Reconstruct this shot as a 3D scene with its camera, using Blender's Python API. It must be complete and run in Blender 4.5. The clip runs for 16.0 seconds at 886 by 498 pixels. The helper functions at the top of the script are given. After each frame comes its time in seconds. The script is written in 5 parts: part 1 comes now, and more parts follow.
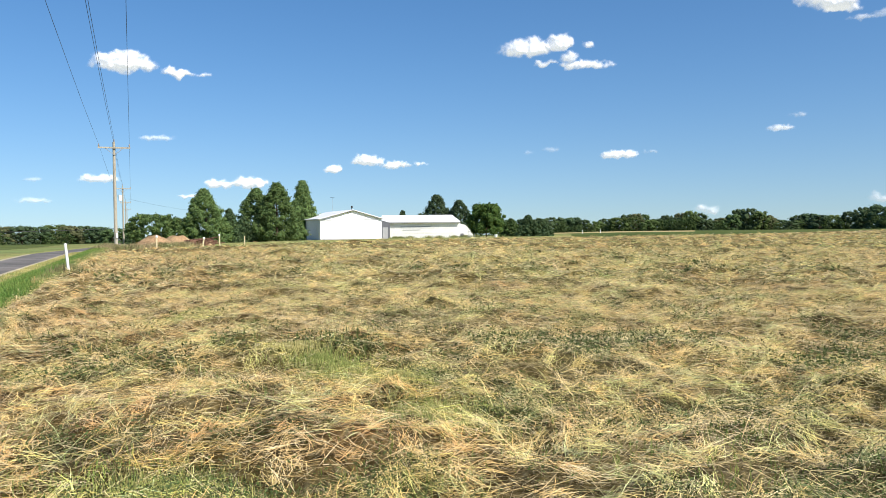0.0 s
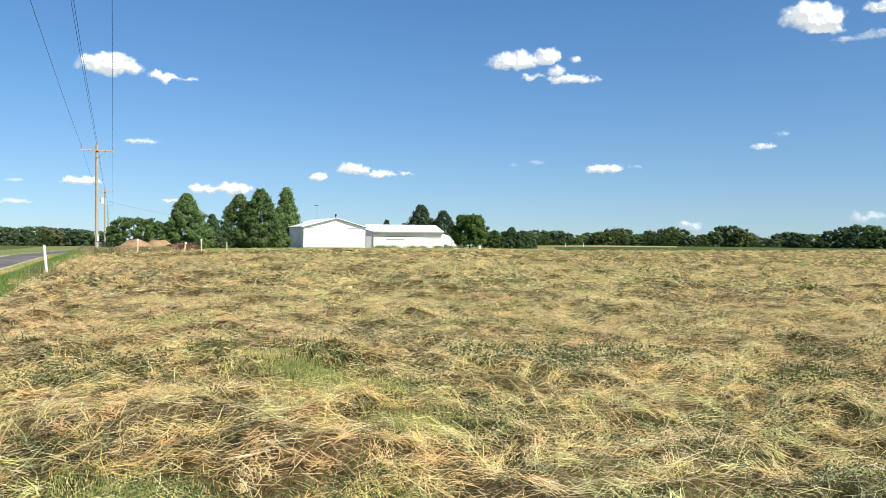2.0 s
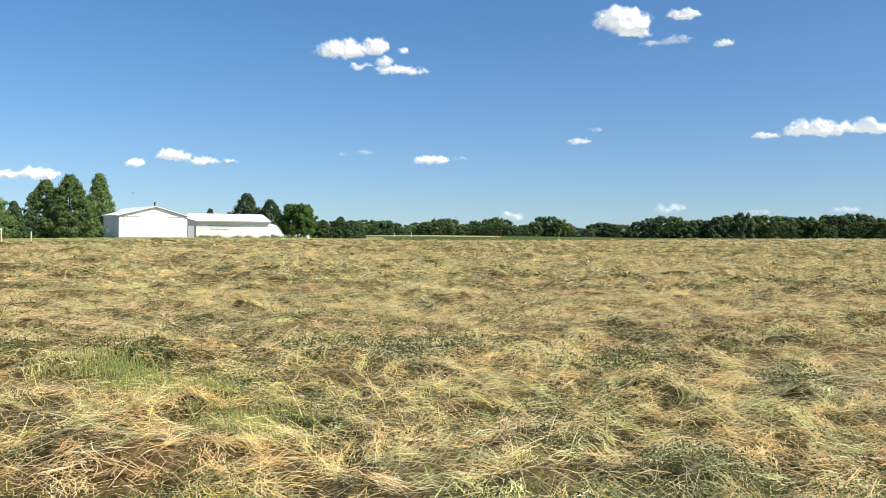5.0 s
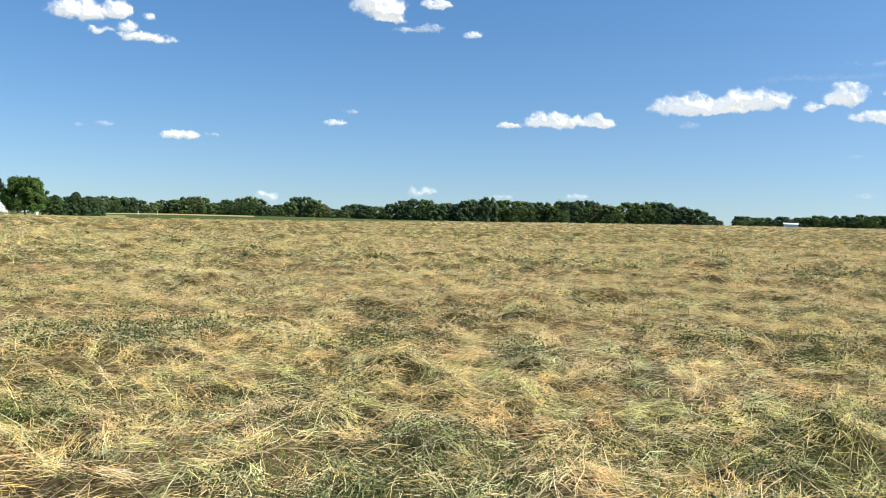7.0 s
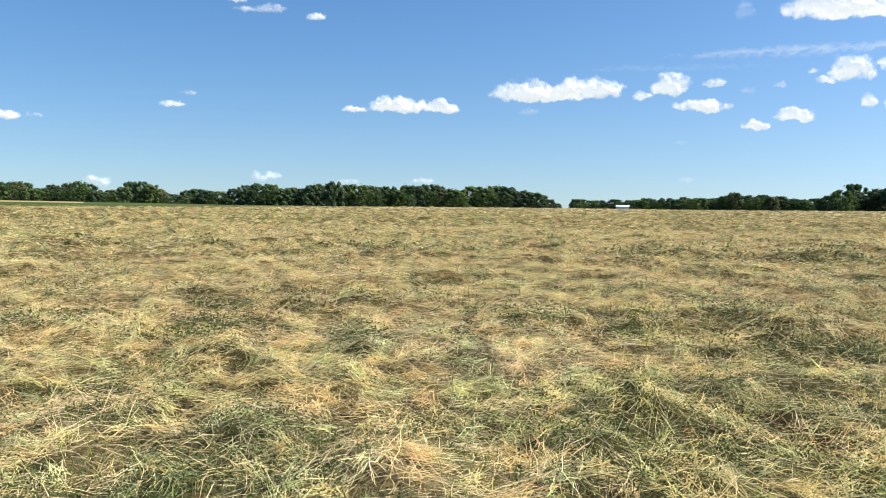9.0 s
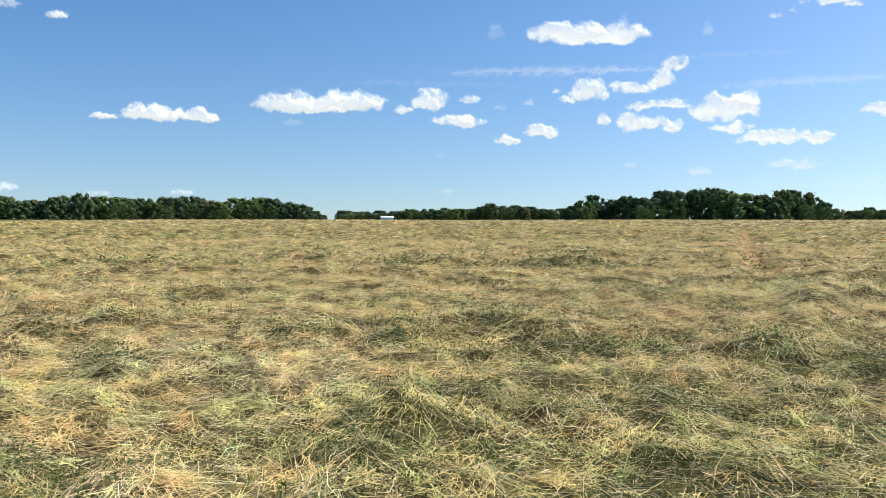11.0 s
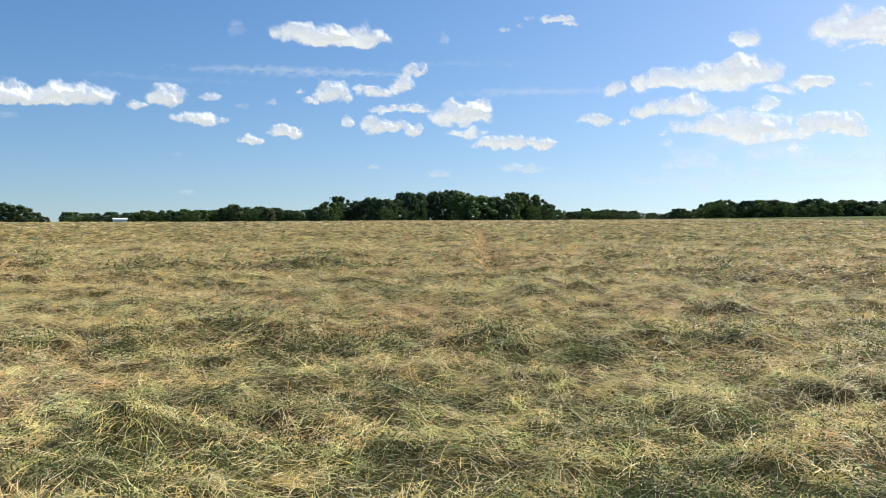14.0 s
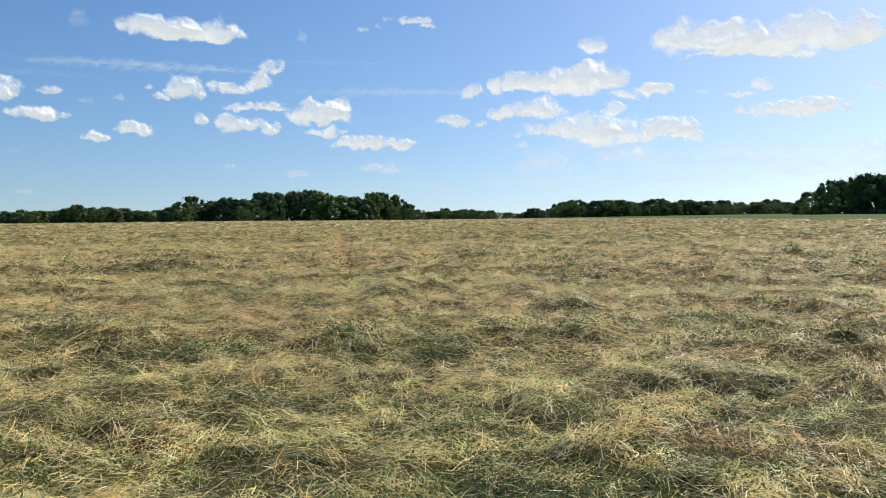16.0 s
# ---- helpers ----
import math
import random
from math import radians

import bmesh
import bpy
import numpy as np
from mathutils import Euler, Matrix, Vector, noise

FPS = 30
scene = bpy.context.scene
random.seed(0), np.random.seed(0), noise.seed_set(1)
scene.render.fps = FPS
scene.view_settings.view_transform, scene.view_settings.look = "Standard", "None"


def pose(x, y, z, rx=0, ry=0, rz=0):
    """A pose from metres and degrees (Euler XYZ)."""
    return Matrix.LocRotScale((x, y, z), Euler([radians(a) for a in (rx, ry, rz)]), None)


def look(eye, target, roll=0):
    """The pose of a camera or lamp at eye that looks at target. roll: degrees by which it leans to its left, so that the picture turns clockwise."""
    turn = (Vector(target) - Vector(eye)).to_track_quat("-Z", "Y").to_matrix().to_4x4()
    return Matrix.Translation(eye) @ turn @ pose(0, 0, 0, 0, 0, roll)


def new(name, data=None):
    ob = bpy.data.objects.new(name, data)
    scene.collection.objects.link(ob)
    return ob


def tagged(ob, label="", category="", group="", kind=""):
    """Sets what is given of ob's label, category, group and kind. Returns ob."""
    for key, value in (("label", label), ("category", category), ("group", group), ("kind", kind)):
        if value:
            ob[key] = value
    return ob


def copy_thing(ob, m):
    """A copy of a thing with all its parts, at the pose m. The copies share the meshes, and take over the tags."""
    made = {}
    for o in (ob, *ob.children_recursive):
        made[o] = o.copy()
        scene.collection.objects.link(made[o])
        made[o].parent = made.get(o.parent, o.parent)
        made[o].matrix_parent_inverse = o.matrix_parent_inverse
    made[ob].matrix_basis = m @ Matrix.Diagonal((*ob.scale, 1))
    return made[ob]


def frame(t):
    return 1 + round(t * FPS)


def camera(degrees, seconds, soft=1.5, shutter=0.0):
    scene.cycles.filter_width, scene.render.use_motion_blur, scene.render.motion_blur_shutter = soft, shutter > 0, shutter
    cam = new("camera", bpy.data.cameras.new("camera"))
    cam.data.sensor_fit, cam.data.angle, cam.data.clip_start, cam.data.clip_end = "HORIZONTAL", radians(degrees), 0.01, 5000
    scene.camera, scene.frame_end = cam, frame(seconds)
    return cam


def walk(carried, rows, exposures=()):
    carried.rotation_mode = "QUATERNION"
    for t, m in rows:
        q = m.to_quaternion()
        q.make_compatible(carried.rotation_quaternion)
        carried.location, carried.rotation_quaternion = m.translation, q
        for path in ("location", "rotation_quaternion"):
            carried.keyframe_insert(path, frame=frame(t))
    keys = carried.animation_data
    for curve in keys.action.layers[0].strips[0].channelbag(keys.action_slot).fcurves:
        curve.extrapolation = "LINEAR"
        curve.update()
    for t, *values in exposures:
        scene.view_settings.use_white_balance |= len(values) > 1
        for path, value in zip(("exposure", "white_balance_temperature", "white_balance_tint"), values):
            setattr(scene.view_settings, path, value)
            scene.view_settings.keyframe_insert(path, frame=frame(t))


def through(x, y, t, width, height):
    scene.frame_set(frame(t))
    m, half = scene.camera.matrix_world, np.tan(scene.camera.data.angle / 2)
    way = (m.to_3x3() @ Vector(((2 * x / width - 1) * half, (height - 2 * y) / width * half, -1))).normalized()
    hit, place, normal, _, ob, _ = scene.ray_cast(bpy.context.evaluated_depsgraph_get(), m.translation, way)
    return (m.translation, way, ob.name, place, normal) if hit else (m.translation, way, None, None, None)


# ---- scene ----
cam = camera(56.21, 16.0, soft=0.6)
# seconds, place, yaw, pitch, roll
PATH = [
    (0.0, -0.002, 0.000, 1.591, 0.00, -1.55, -0.60),
    (0.5, 0.014, -0.016, 1.599, 0.98, -1.28, -0.13),
    (1.0, 0.029, -0.042, 1.610, 1.03, -0.72, 0.48),
    (1.5, 0.045, -0.043, 1.607, -0.06, -0.78, 0.77),
    (2.0, 0.053, -0.020, 1.599, -1.13, -0.83, 0.69),
    (2.5, 0.050, -0.029, 1.607, -1.09, -0.67, 0.50),
    (3.0, 0.040, -0.029, 1.601, -0.97, -0.61, 0.52),
    (3.2, 0.047, -0.018, 1.601, -1.29, -0.76, 0.46),
    (5.3, -0.002, 0.161, 1.608, -15.39, -1.66, 0.85),
    (5.5, 0.001, 0.166, 1.602, -17.01, -1.89, 0.86),
    (6.0, -0.007, 0.181, 1.602, -21.73, -1.80, 1.01),
    (6.5, 0.019, 0.174, 1.600, -26.73, -1.68, 1.70),
    (7.0, 0.078, 0.148, 1.598, -29.77, -2.33, 1.78),
    (7.5, 0.121, 0.135, 1.598, -32.77, -2.46, 1.49),
    (8.0, 0.148, 0.125, 1.598, -35.01, -2.48, 1.45),
    (8.5, 0.178, 0.089, 1.600, -37.55, -2.63, 1.48),
    (9.0, 0.228, 0.042, 1.597, -40.31, -3.12, 1.40),
    (9.5, 0.275, 0.051, 1.584, -44.79, -3.41, 0.93),
    (10.0, 0.282, 0.063, 1.584, -49.32, -3.10, 0.75),
    (10.2, 0.283, 0.065, 1.585, -50.92, -2.89, 0.89),
    (12.3, 0.255, -0.028, 1.618, -63.49, -1.24, 0.22),
    (12.5, 0.232, -0.041, 1.625, -64.62, -1.25, 0.24),
    (13.0, 0.254, -0.050, 1.618, -67.80, -1.45, 0.19),
    (13.5, 0.272, -0.052, 1.610, -71.03, -1.62, 0.32),
    (14.0, 0.271, -0.058, 1.601, -73.71, -1.71, 0.57),
    (14.5, 0.272, -0.079, 1.599, -76.00, -1.91, 0.71),
    (15.0, 0.283, -0.124, 1.601, -78.35, -1.84, 0.50),
    (15.5, 0.300, -0.157, 1.602, -80.86, -1.59, 0.27),
    (16.0, 0.283, -0.208, 1.606, -83.32, -1.64, 0.27),
]
walk(cam, [(t, pose(x, y, z, 90 + pitch, 0, yaw) @ pose(0, 0, 0, 0, 0, roll)) for t, x, y, z, yaw, pitch, roll in PATH],
     exposures=[(0, 0.5), (5.5, 0.5), (9, 0.65), (13, 0.46), (16, 0.31)])

# ---- light ----
SUN_AZIMUTH, SUN_HEIGHT = 130.0, 43.0      # degrees clockwise from +y, and up
world = bpy.data.worlds.new("sky")
scene.world = world
world.use_nodes = True
sky = world.node_tree.nodes.new("ShaderNodeTexSky")
sky.sky_type, sky.sun_disc = "NISHITA", False
sky.sun_elevation, sky.sun_rotation = radians(SUN_HEIGHT), radians(SUN_AZIMUTH)
sky.air_density, sky.dust_density, sky.ozone_density = 1.0, 1.15, 3.0
world.node_tree.nodes["Background"].inputs["Strength"].default_value = 0.104
wn, wl = world.node_tree.nodes, world.node_tree.links
above, lifted, deep = wn.new("ShaderNodeTexCoord"), wn.new("ShaderNodeVectorMath"), wn.new("ShaderNodeHueSaturation")
lifted.operation = "ADD"
lifted.inputs[1].default_value = (0, 0, 0.066)
deep.inputs["Saturation"].default_value = 1.26
wl.new(above.outputs["Generated"], lifted.inputs[0])
wl.new(lifted.outputs[0], sky.inputs["Vector"])
wl.new(sky.outputs[0], deep.inputs["Color"])
clean = wn.new("ShaderNodeMix")
clean.data_type, clean.blend_type = "RGBA", "MULTIPLY"
clean.inputs["Factor"].default_value = 1.0
clean.inputs["B"].default_value = (1.01, 0.995, 1.01, 1)
wl.new(deep.outputs[0], clean.inputs["A"])
wl.new(clean.outputs["Result"], wn["Background"].inputs["Color"])
sun_way = Vector((math.sin(radians(SUN_AZIMUTH)) * math.cos(radians(SUN_HEIGHT)), math.cos(radians(SUN_AZIMUTH)) * math.cos(radians(SUN_HEIGHT)), math.sin(radians(SUN_HEIGHT))))
sun = new("sun", bpy.data.lights.new("sun", "SUN"))
sun.data.energy, sun.data.angle, sun.data.color = 5.0, radians(0.53), (1.0, 0.935, 0.84)
sun.matrix_world = look(sun_way * 100, (0, 0, 0))
scene.cycles.transparent_max_bounces = 24

# ---- materials ----
def material(name, colour, rough=0.8, vary=0.25, scale=4.0, bump=0.0, fine=30.0, metal=0.0, attribute="", through=0.0, stretch=(1, 1, 1), tint=None):
    """A principled surface with variation at two scales, by noise on the object's own space or on a colour attribute."""
    m = bpy.data.materials.new(name)
    m.use_nodes = True
    t = m.node_tree
    n, l = t.nodes, t.links
    b = n["Principled BSDF"]
    b.inputs["Roughness"].default_value, b.inputs["Metallic"].default_value = rough, metal
    b.inputs["Specular IOR Level"].default_value = 0.25 if rough < 0.8 else 0.03
    place = n.new("ShaderNodeTexCoord")
    mapping = n.new("ShaderNodeMapping")
    mapping.inputs["Scale"].default_value = stretch
    l.new(place.outputs["Object"], mapping.inputs["Vector"])
    big, small = n.new("ShaderNodeTexNoise"), n.new("ShaderNodeTexNoise")
    for tex, s, detail in ((big, scale, 4.0), (small, fine, 3.0)):
        l.new(mapping.outputs[0], tex.inputs["Vector"])
        tex.inputs["Scale"].default_value, tex.inputs["Detail"].default_value = s, detail
    add = n.new("ShaderNodeMath")
    add.operation = "ADD"
    l.new(big.outputs["Fac"], add.inputs[0])
    l.new(small.outputs["Fac"], add.inputs[1])
    span = n.new("ShaderNodeMapRange")
    span.inputs["From Min"].default_value, span.inputs["From Max"].default_value = 0.7, 1.3
    span.inputs["To Min"].default_value, span.inputs["To Max"].default_value = 1 - vary, 1 + vary
    l.new(add.outputs[0], span.inputs["Value"])
    mul = n.new("ShaderNodeMix")
    mul.data_type, mul.blend_type = "RGBA", "MULTIPLY"
    mul.inputs["Factor"].default_value = 1.0
    l.new(span.outputs[0], mul.inputs["B"])
    if attribute:
        col = n.new("ShaderNodeAttribute")
        col.attribute_name = attribute
        l.new(col.outputs["Color"], mul.inputs["A"])
    elif tint:
        patch = n.new("ShaderNodeTexNoise")
        patch.inputs["Scale"].default_value, patch.inputs["Detail"].default_value = scale * 0.31, 5.0
        l.new(mapping.outputs[0], patch.inputs["Vector"])
        two = n.new("ShaderNodeMix")
        two.data_type = "RGBA"
        two.inputs["A"].default_value, two.inputs["B"].default_value = (*colour, 1), (*tint, 1)
        ramp = n.new("ShaderNodeMapRange")
        ramp.inputs["From Min"].default_value, ramp.inputs["From Max"].default_value = 0.4, 0.6
        l.new(patch.outputs["Fac"], ramp.inputs["Value"])
        l.new(ramp.outputs[0], two.inputs["Factor"])
        l.new(two.outputs["Result"], mul.inputs["A"])
    else:
        mul.inputs["A"].default_value = (*colour, 1)
    l.new(mul.outputs["Result"], b.inputs["Base Color"])
    if bump:
        relief = n.new("ShaderNodeBump")
        relief.inputs["Strength"].default_value, relief.inputs["Distance"].default_value = 1.0, bump
        l.new(add.outputs[0], relief.inputs["Height"])
        l.new(relief.outputs[0], b.inputs["Normal"])
    if through:
        leaf, mix = n.new("ShaderNodeBsdfTranslucent"), n.new("ShaderNodeMixShader")
        l.new(mul.outputs["Result"], leaf.inputs["Color"])
        mix.inputs[0].default_value = through
        l.new(b.outputs[0], mix.inputs[1])
        l.new(leaf.outputs[0], mix.inputs[2])
        l.new(mix.outputs[0], n["Material Output"].inputs["Surface"])
    return m


M = {
    "hay": material("hay_strands", (0.5, 0.4, 0.2), 0.42, 0.15, 1.5, 0, 25, attribute="tone", through=0.22),
    "hay_mat": material("hay_mat", (0.4, 0.33, 0.18), 0.9, 0.5, 2.2, 0.05, 17, attribute="tone"),
    "verge": material("verge_grass", (0.17, 0.21, 0.06), 0.8, 0.4, 1.2, 0.05, 14, tint=(0.33, 0.3, 0.12)),
    "green_field": material("green_field", (0.06, 0.09, 0.022), 0.85, 0.3, 0.05, 0.05, 1.1, tint=(0.09, 0.11, 0.032)),
    "yellow_field": material("yellow_field", (0.22, 0.2, 0.075), 0.85, 0.3, 0.08, 0.05, 1.3, tint=(0.16, 0.2, 0.07)),
    "stubble": material("pale_stubble", (0.38, 0.31, 0.14), 0.85, 0.3, 0.3, 0.04, 2.0),
    "blades": material("grass_blades", (0.15, 0.2, 0.05), 0.6, 0.2, 1.5, 0, 20, attribute="tone", through=0.3),
    "asphalt": material("worn_asphalt", (0.12, 0.115, 0.11), 0.85, 0.3, 0.6, 0.01, 40, tint=(0.17, 0.16, 0.15)),
    "gravel": material("gravel_shoulder", (0.42, 0.37, 0.25), 0.9, 0.3, 1.0, 0.02, 30),
    "leaf": material("broad_leaves", (0.06, 0.1, 0.025), 0.85, 0.2, 0.5, 0, 6, attribute="tone", through=0.36),
    "bark": material("bark", (0.12, 0.09, 0.065), 0.9, 0.35, 3, 0.02, 25, stretch=(1, 1, 0.2)),
    "pole": material("weathered_pole", (0.38, 0.35, 0.28), 0.85, 0.3, 2, 0.01, 40, stretch=(1, 1, 0.08)),
    "wire": material("dark_wire", (0.03, 0.03, 0.035), 0.5, 0.1),
    "ceramic": material("insulator_glaze", (0.25, 0.22, 0.2), 0.25, 0.1),
    "white": material("white_steel", (0.82, 0.83, 0.84), 0.45, 0.04, 0.4, 0, 5),
    "white_old": material("old_white_paint", (0.74, 0.74, 0.72), 0.6, 0.1, 0.5, 0, 6, stretch=(1, 1, 0.3)),
    "roof": material("white_roof_steel", (0.78, 0.79, 0.8), 0.4, 0.06, 0.3, 0, 4),
    "grey": material("grey_steel", (0.1, 0.105, 0.12), 0.5, 0.12, 0.5, 0, 6, stretch=(1, 1, 0.3)),
    "dark": material("dark_opening", (0.04, 0.04, 0.04), 0.8, 0.2),
    "trim": material("grey_trim", (0.3, 0.31, 0.32), 0.5, 0.1),
    "soil": material("orange_soil", (0.36, 0.235, 0.13), 0.95, 0.45, 1.4, 0.09, 9, tint=(0.22, 0.16, 0.09)),
    "rust": material("rusty_scrap", (0.15, 0.085, 0.06), 0.8, 0.45, 2.5, 0.02, 20),
    "post": material("white_post_paint", (0.8, 0.8, 0.77), 0.5, 0.08, 3, 0, 20),
    "stake": material("pale_stake", (0.62, 0.53, 0.33), 0.75, 0.15, 3, 0, 20),
    "glass": material("dark_glass", (0.02, 0.025, 0.03), 0.1, 0.1),
    "tyre": material("tyre", (0.025, 0.025, 0.025), 0.8, 0.2),
}


def cloud_material():
    m = bpy.data.materials.new("cloud")
    m.use_nodes = True
    n, l = m.node_tree.nodes, m.node_tree.links
    n.remove(n["Principled BSDF"])
    soft = n.new("ShaderNodeAttribute")
    soft.attribute_name = "soft"
    lit, glow, clear = n.new("ShaderNodeBsdfDiffuse"), n.new("ShaderNodeBsdfTranslucent"), n.new("ShaderNodeBsdfTransparent")
    for s in (lit, glow):
        s.inputs["Color"].default_value = (0.97, 0.97, 0.97, 1)
    body, out = n.new("ShaderNodeMixShader"), n.new("ShaderNodeMixShader")
    body.inputs[0].default_value = 0.12
    l.new(lit.outputs[0], body.inputs[1])
    l.new(glow.outputs[0], body.inputs[2])
    l.new(soft.outputs["Fac"], out.inputs[0])
    l.new(clear.outputs[0], out.inputs[1])
    # added emission in place of the sunlight scattered inside a cloud
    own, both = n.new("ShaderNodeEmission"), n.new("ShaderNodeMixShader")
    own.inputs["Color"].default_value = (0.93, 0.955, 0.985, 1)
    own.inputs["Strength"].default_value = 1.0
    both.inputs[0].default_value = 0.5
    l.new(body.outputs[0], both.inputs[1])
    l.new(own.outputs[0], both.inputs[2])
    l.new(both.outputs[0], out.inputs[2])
    l.new(out.outputs[0], n["Material Output"].inputs["Surface"])
    return m


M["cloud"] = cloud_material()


# ---- helpers of this scene ----
def part(name, bm, mat, parent=None, label="", smooth=False):
    """Links a bmesh or a mesh as one object, under its thing or part where one is given."""
    if isinstance(bm, bmesh.types.BMesh):
        me = bpy.data.meshes.new(name)
        bm.to_mesh(me)
        bm.free()
    else:
        me = bm
    me.materials.append(mat)
    if smooth:
        me.polygons.foreach_set("use_smooth", np.ones(len(me.polygons), bool))
    ob = new(name, me)
    ob.parent = parent
    return tagged(ob, label)


def box(bm, lo, hi, turn=None):
    """Adds a box between two corners."""
    m = Matrix.Translation([(a + b) / 2 for a, b in zip(lo, hi)]) @ Matrix.Diagonal((*[b - a for a, b in zip(lo, hi)], 1))
    return bmesh.ops.create_cube(bm, size=1, matrix=(turn or Matrix()) @ m)["verts"]


def rod(bm, a, b, r1, r2=None, sides=8):
    """Adds a tapered rod from a to b."""
    a, b = Vector(a), Vector(b)
    m = Matrix.Translation((a + b) / 2) @ (b - a).to_track_quat("Z", "Y").to_matrix().to_4x4()
    bmesh.ops.create_cone(bm, cap_ends=True, segments=sides, radius1=r1, radius2=r1 if r2 is None else r2, depth=(b - a).length, matrix=m)


def thing(name, place, turn=0.0):
    ob = new(name)
    ob.empty_display_size = 0.3
    ob.matrix_world = pose(*place, 0, 0, turn)
    return ob


def mesh_of(name, verts, quads, colours=None, extra=None):
    """A mesh from arrays of places and of quads, with a colour or a value a vertex."""
    me = bpy.data.meshes.new(name)
    sides = quads.shape[1]
    me.vertices.add(len(verts))
    me.vertices.foreach_set("co", np.ascontiguousarray(verts, np.float32).ravel())
    me.loops.add(quads.size)
    me.loops.foreach_set("vertex_index", quads.ravel().astype(np.int32))
    me.polygons.add(len(quads))
    me.polygons.foreach_set("loop_start", np.arange(0, quads.size, sides, dtype=np.int32))
    if colours is not None:
        a = me.attributes.new("tone", "FLOAT_COLOR", "POINT")
        a.data.foreach_set("color", np.c_[colours, np.ones(len(verts))].astype(np.float32).ravel())
    if extra is not None:
        a = me.attributes.new("soft", "FLOAT", "POINT")
        a.data.foreach_set("value", extra.astype(np.float32))
    me.update()
    me.validate()
    return me


def lattice(x, y, size, seed):
    """Smooth value noise from 0 to 1 over the plan."""
    x, y = np.asarray(x) / size + 1000.0 + seed * 17.3, np.asarray(y) / size + 1000.0 + seed * 31.7
    i, j = np.floor(x).astype(np.int64), np.floor(y).astype(np.int64)
    u, v = x - i, y - j
    u, v = u * u * (3 - 2 * u), v * v * (3 - 2 * v)

    def corner(a, b):
        h = (a * 374761393 + b * 668265263 + seed * 974711) & 0xFFFFFFFF
        h = ((h ^ (h >> 13)) * 1274126177) & 0xFFFFFFFF
        return ((h ^ (h >> 16)) & 0xFFFF) / 65535.0

    return (corner(i, j) * (1 - u) + corner(i + 1, j) * u) * (1 - v) + (corner(i, j + 1) * (1 - u) + corner(i + 1, j + 1) * u) * v


def fbm(x, y, size, seed, octaves=4):
    total, weight = 0, 0
    for n in range(octaves):
        total = total + lattice(x, y, size / 2**n, seed + n) * 0.5**n
        weight += 0.5**n
    return total / weight


def ease(a, b, x):
    x = np.clip((x - a) / (b - a), 0, 1)
    return x * x * (3 - 2 * x)


# ---- the lie of the land ----
# The compass: degrees to the left of +y. EDGE is how far the mown hay reaches, RISE the slope up to its edge as seen
# from standing height, FAR the same for the land at the foot of the woods.
EYE = 1.6
COMPASS = np.array([-180, -150, -120, -109, -99, -90, -80, -70, -59, -49, -40, -30, -26, -20, -12, -5, 0, 5, 10, 15, 21, 40, 90, 180])
EDGE = np.array([200, 160, 140, 150, 210, 260, 260, 260, 260, 250, 240, 200, 160, 130, 115, 98, 82, 75, 68, 62, 80, 80, 100, 200])
RISE = np.array([-0.2, 0.3, 0.46, 0.47, 0.54, 0.5, 0.34, 0.22, 0.02, -0.1, -0.23, -0.42, -0.55, -0.68, -0.8, -0.848, -0.893, -0.933, -1.03, -1.23, -1.1, -1.14, -0.8, -0.2])
FAR = np.array([-0.2, 0.3, 0.92, 0.9, 0.72, 0.53, 0.3, 0.17, -0.02, -0.14, -0.27, -0.38, -0.42, -0.42, -0.44, -0.55, -0.68, -0.72, -0.76, -0.8, -0.86, -0.8, -0.5, -0.2])
WOODS = 450.0


def verge_side(x, y):
    """Metres beyond the edge of the hay towards the road."""
    return (-(np.asarray(x) + 2.9) - 0.36 * np.asarray(y)) / 1.063


def land(x, y):
    """Height of the bare ground."""
    x, y = np.asarray(x, float), np.asarray(y, float)
    r, az = np.hypot(x, y) + 1e-6, np.degrees(np.arctan2(-x, y))
    edge, rise, far = (np.interp(az, COMPASS, t) for t in (EDGE, RISE, FAR))
    z1, z2 = EYE + edge * np.tan(np.radians(rise)), EYE + WOODS * np.tan(np.radians(far))
    near = z1 * (r * r / (r + 25)) / (edge * edge / (edge + 25))
    beyond = z1 + (z2 - z1) * (r - edge) / (WOODS - edge)
    past = EYE + r * np.tan(np.radians(far - 0.12 * (1 - WOODS / np.maximum(r, WOODS))))
    z = np.where(r < edge, near, np.where(r < WOODS, beyond, past))
    u = verge_side(x, y)
    return z - 0.5 * ease(0.3, 3.0, u) * (1 - ease(150, 300, r))


def ground_z(x, y):
    return float(land(x, y))


# Clumps of the cut hay: place, height, breadth, and how green, brown or pale they are.
CLUMPS = []


def clumps(kind, high, broad, places):
    CLUMPS.extend((kind, high, broad, x, y) for x, y in places)


clumps("green", -0.06, 0.42, [(-1.75, 9.7), (-1.4, 9.2), (-1.1, 8.7), (-0.75, 8.25), (-0.45, 7.9), (-0.1, 6.75), (-1.7, 4.75), (-4.1, 12.9)])
clumps("dark", 0.05, 0.6, [(6.0, 0.4), (5.4, -0.4)])
clumps("brown", 0.12, 0.5, [(-0.5, 7.5), (-1.5, 5.7), (-1.1, 5.8), (-0.7, 5.7), (-1.2, 10.1), (-5.6, 12.5), (-6.4, 14.6)])
clumps("brown", 0.02, 0.9, [(27.2, 17.2), (10.6, 15.0), (15.1, 13.1), (28.2, 15.2), (13.3, 4.3), (26.5, 18.6)])
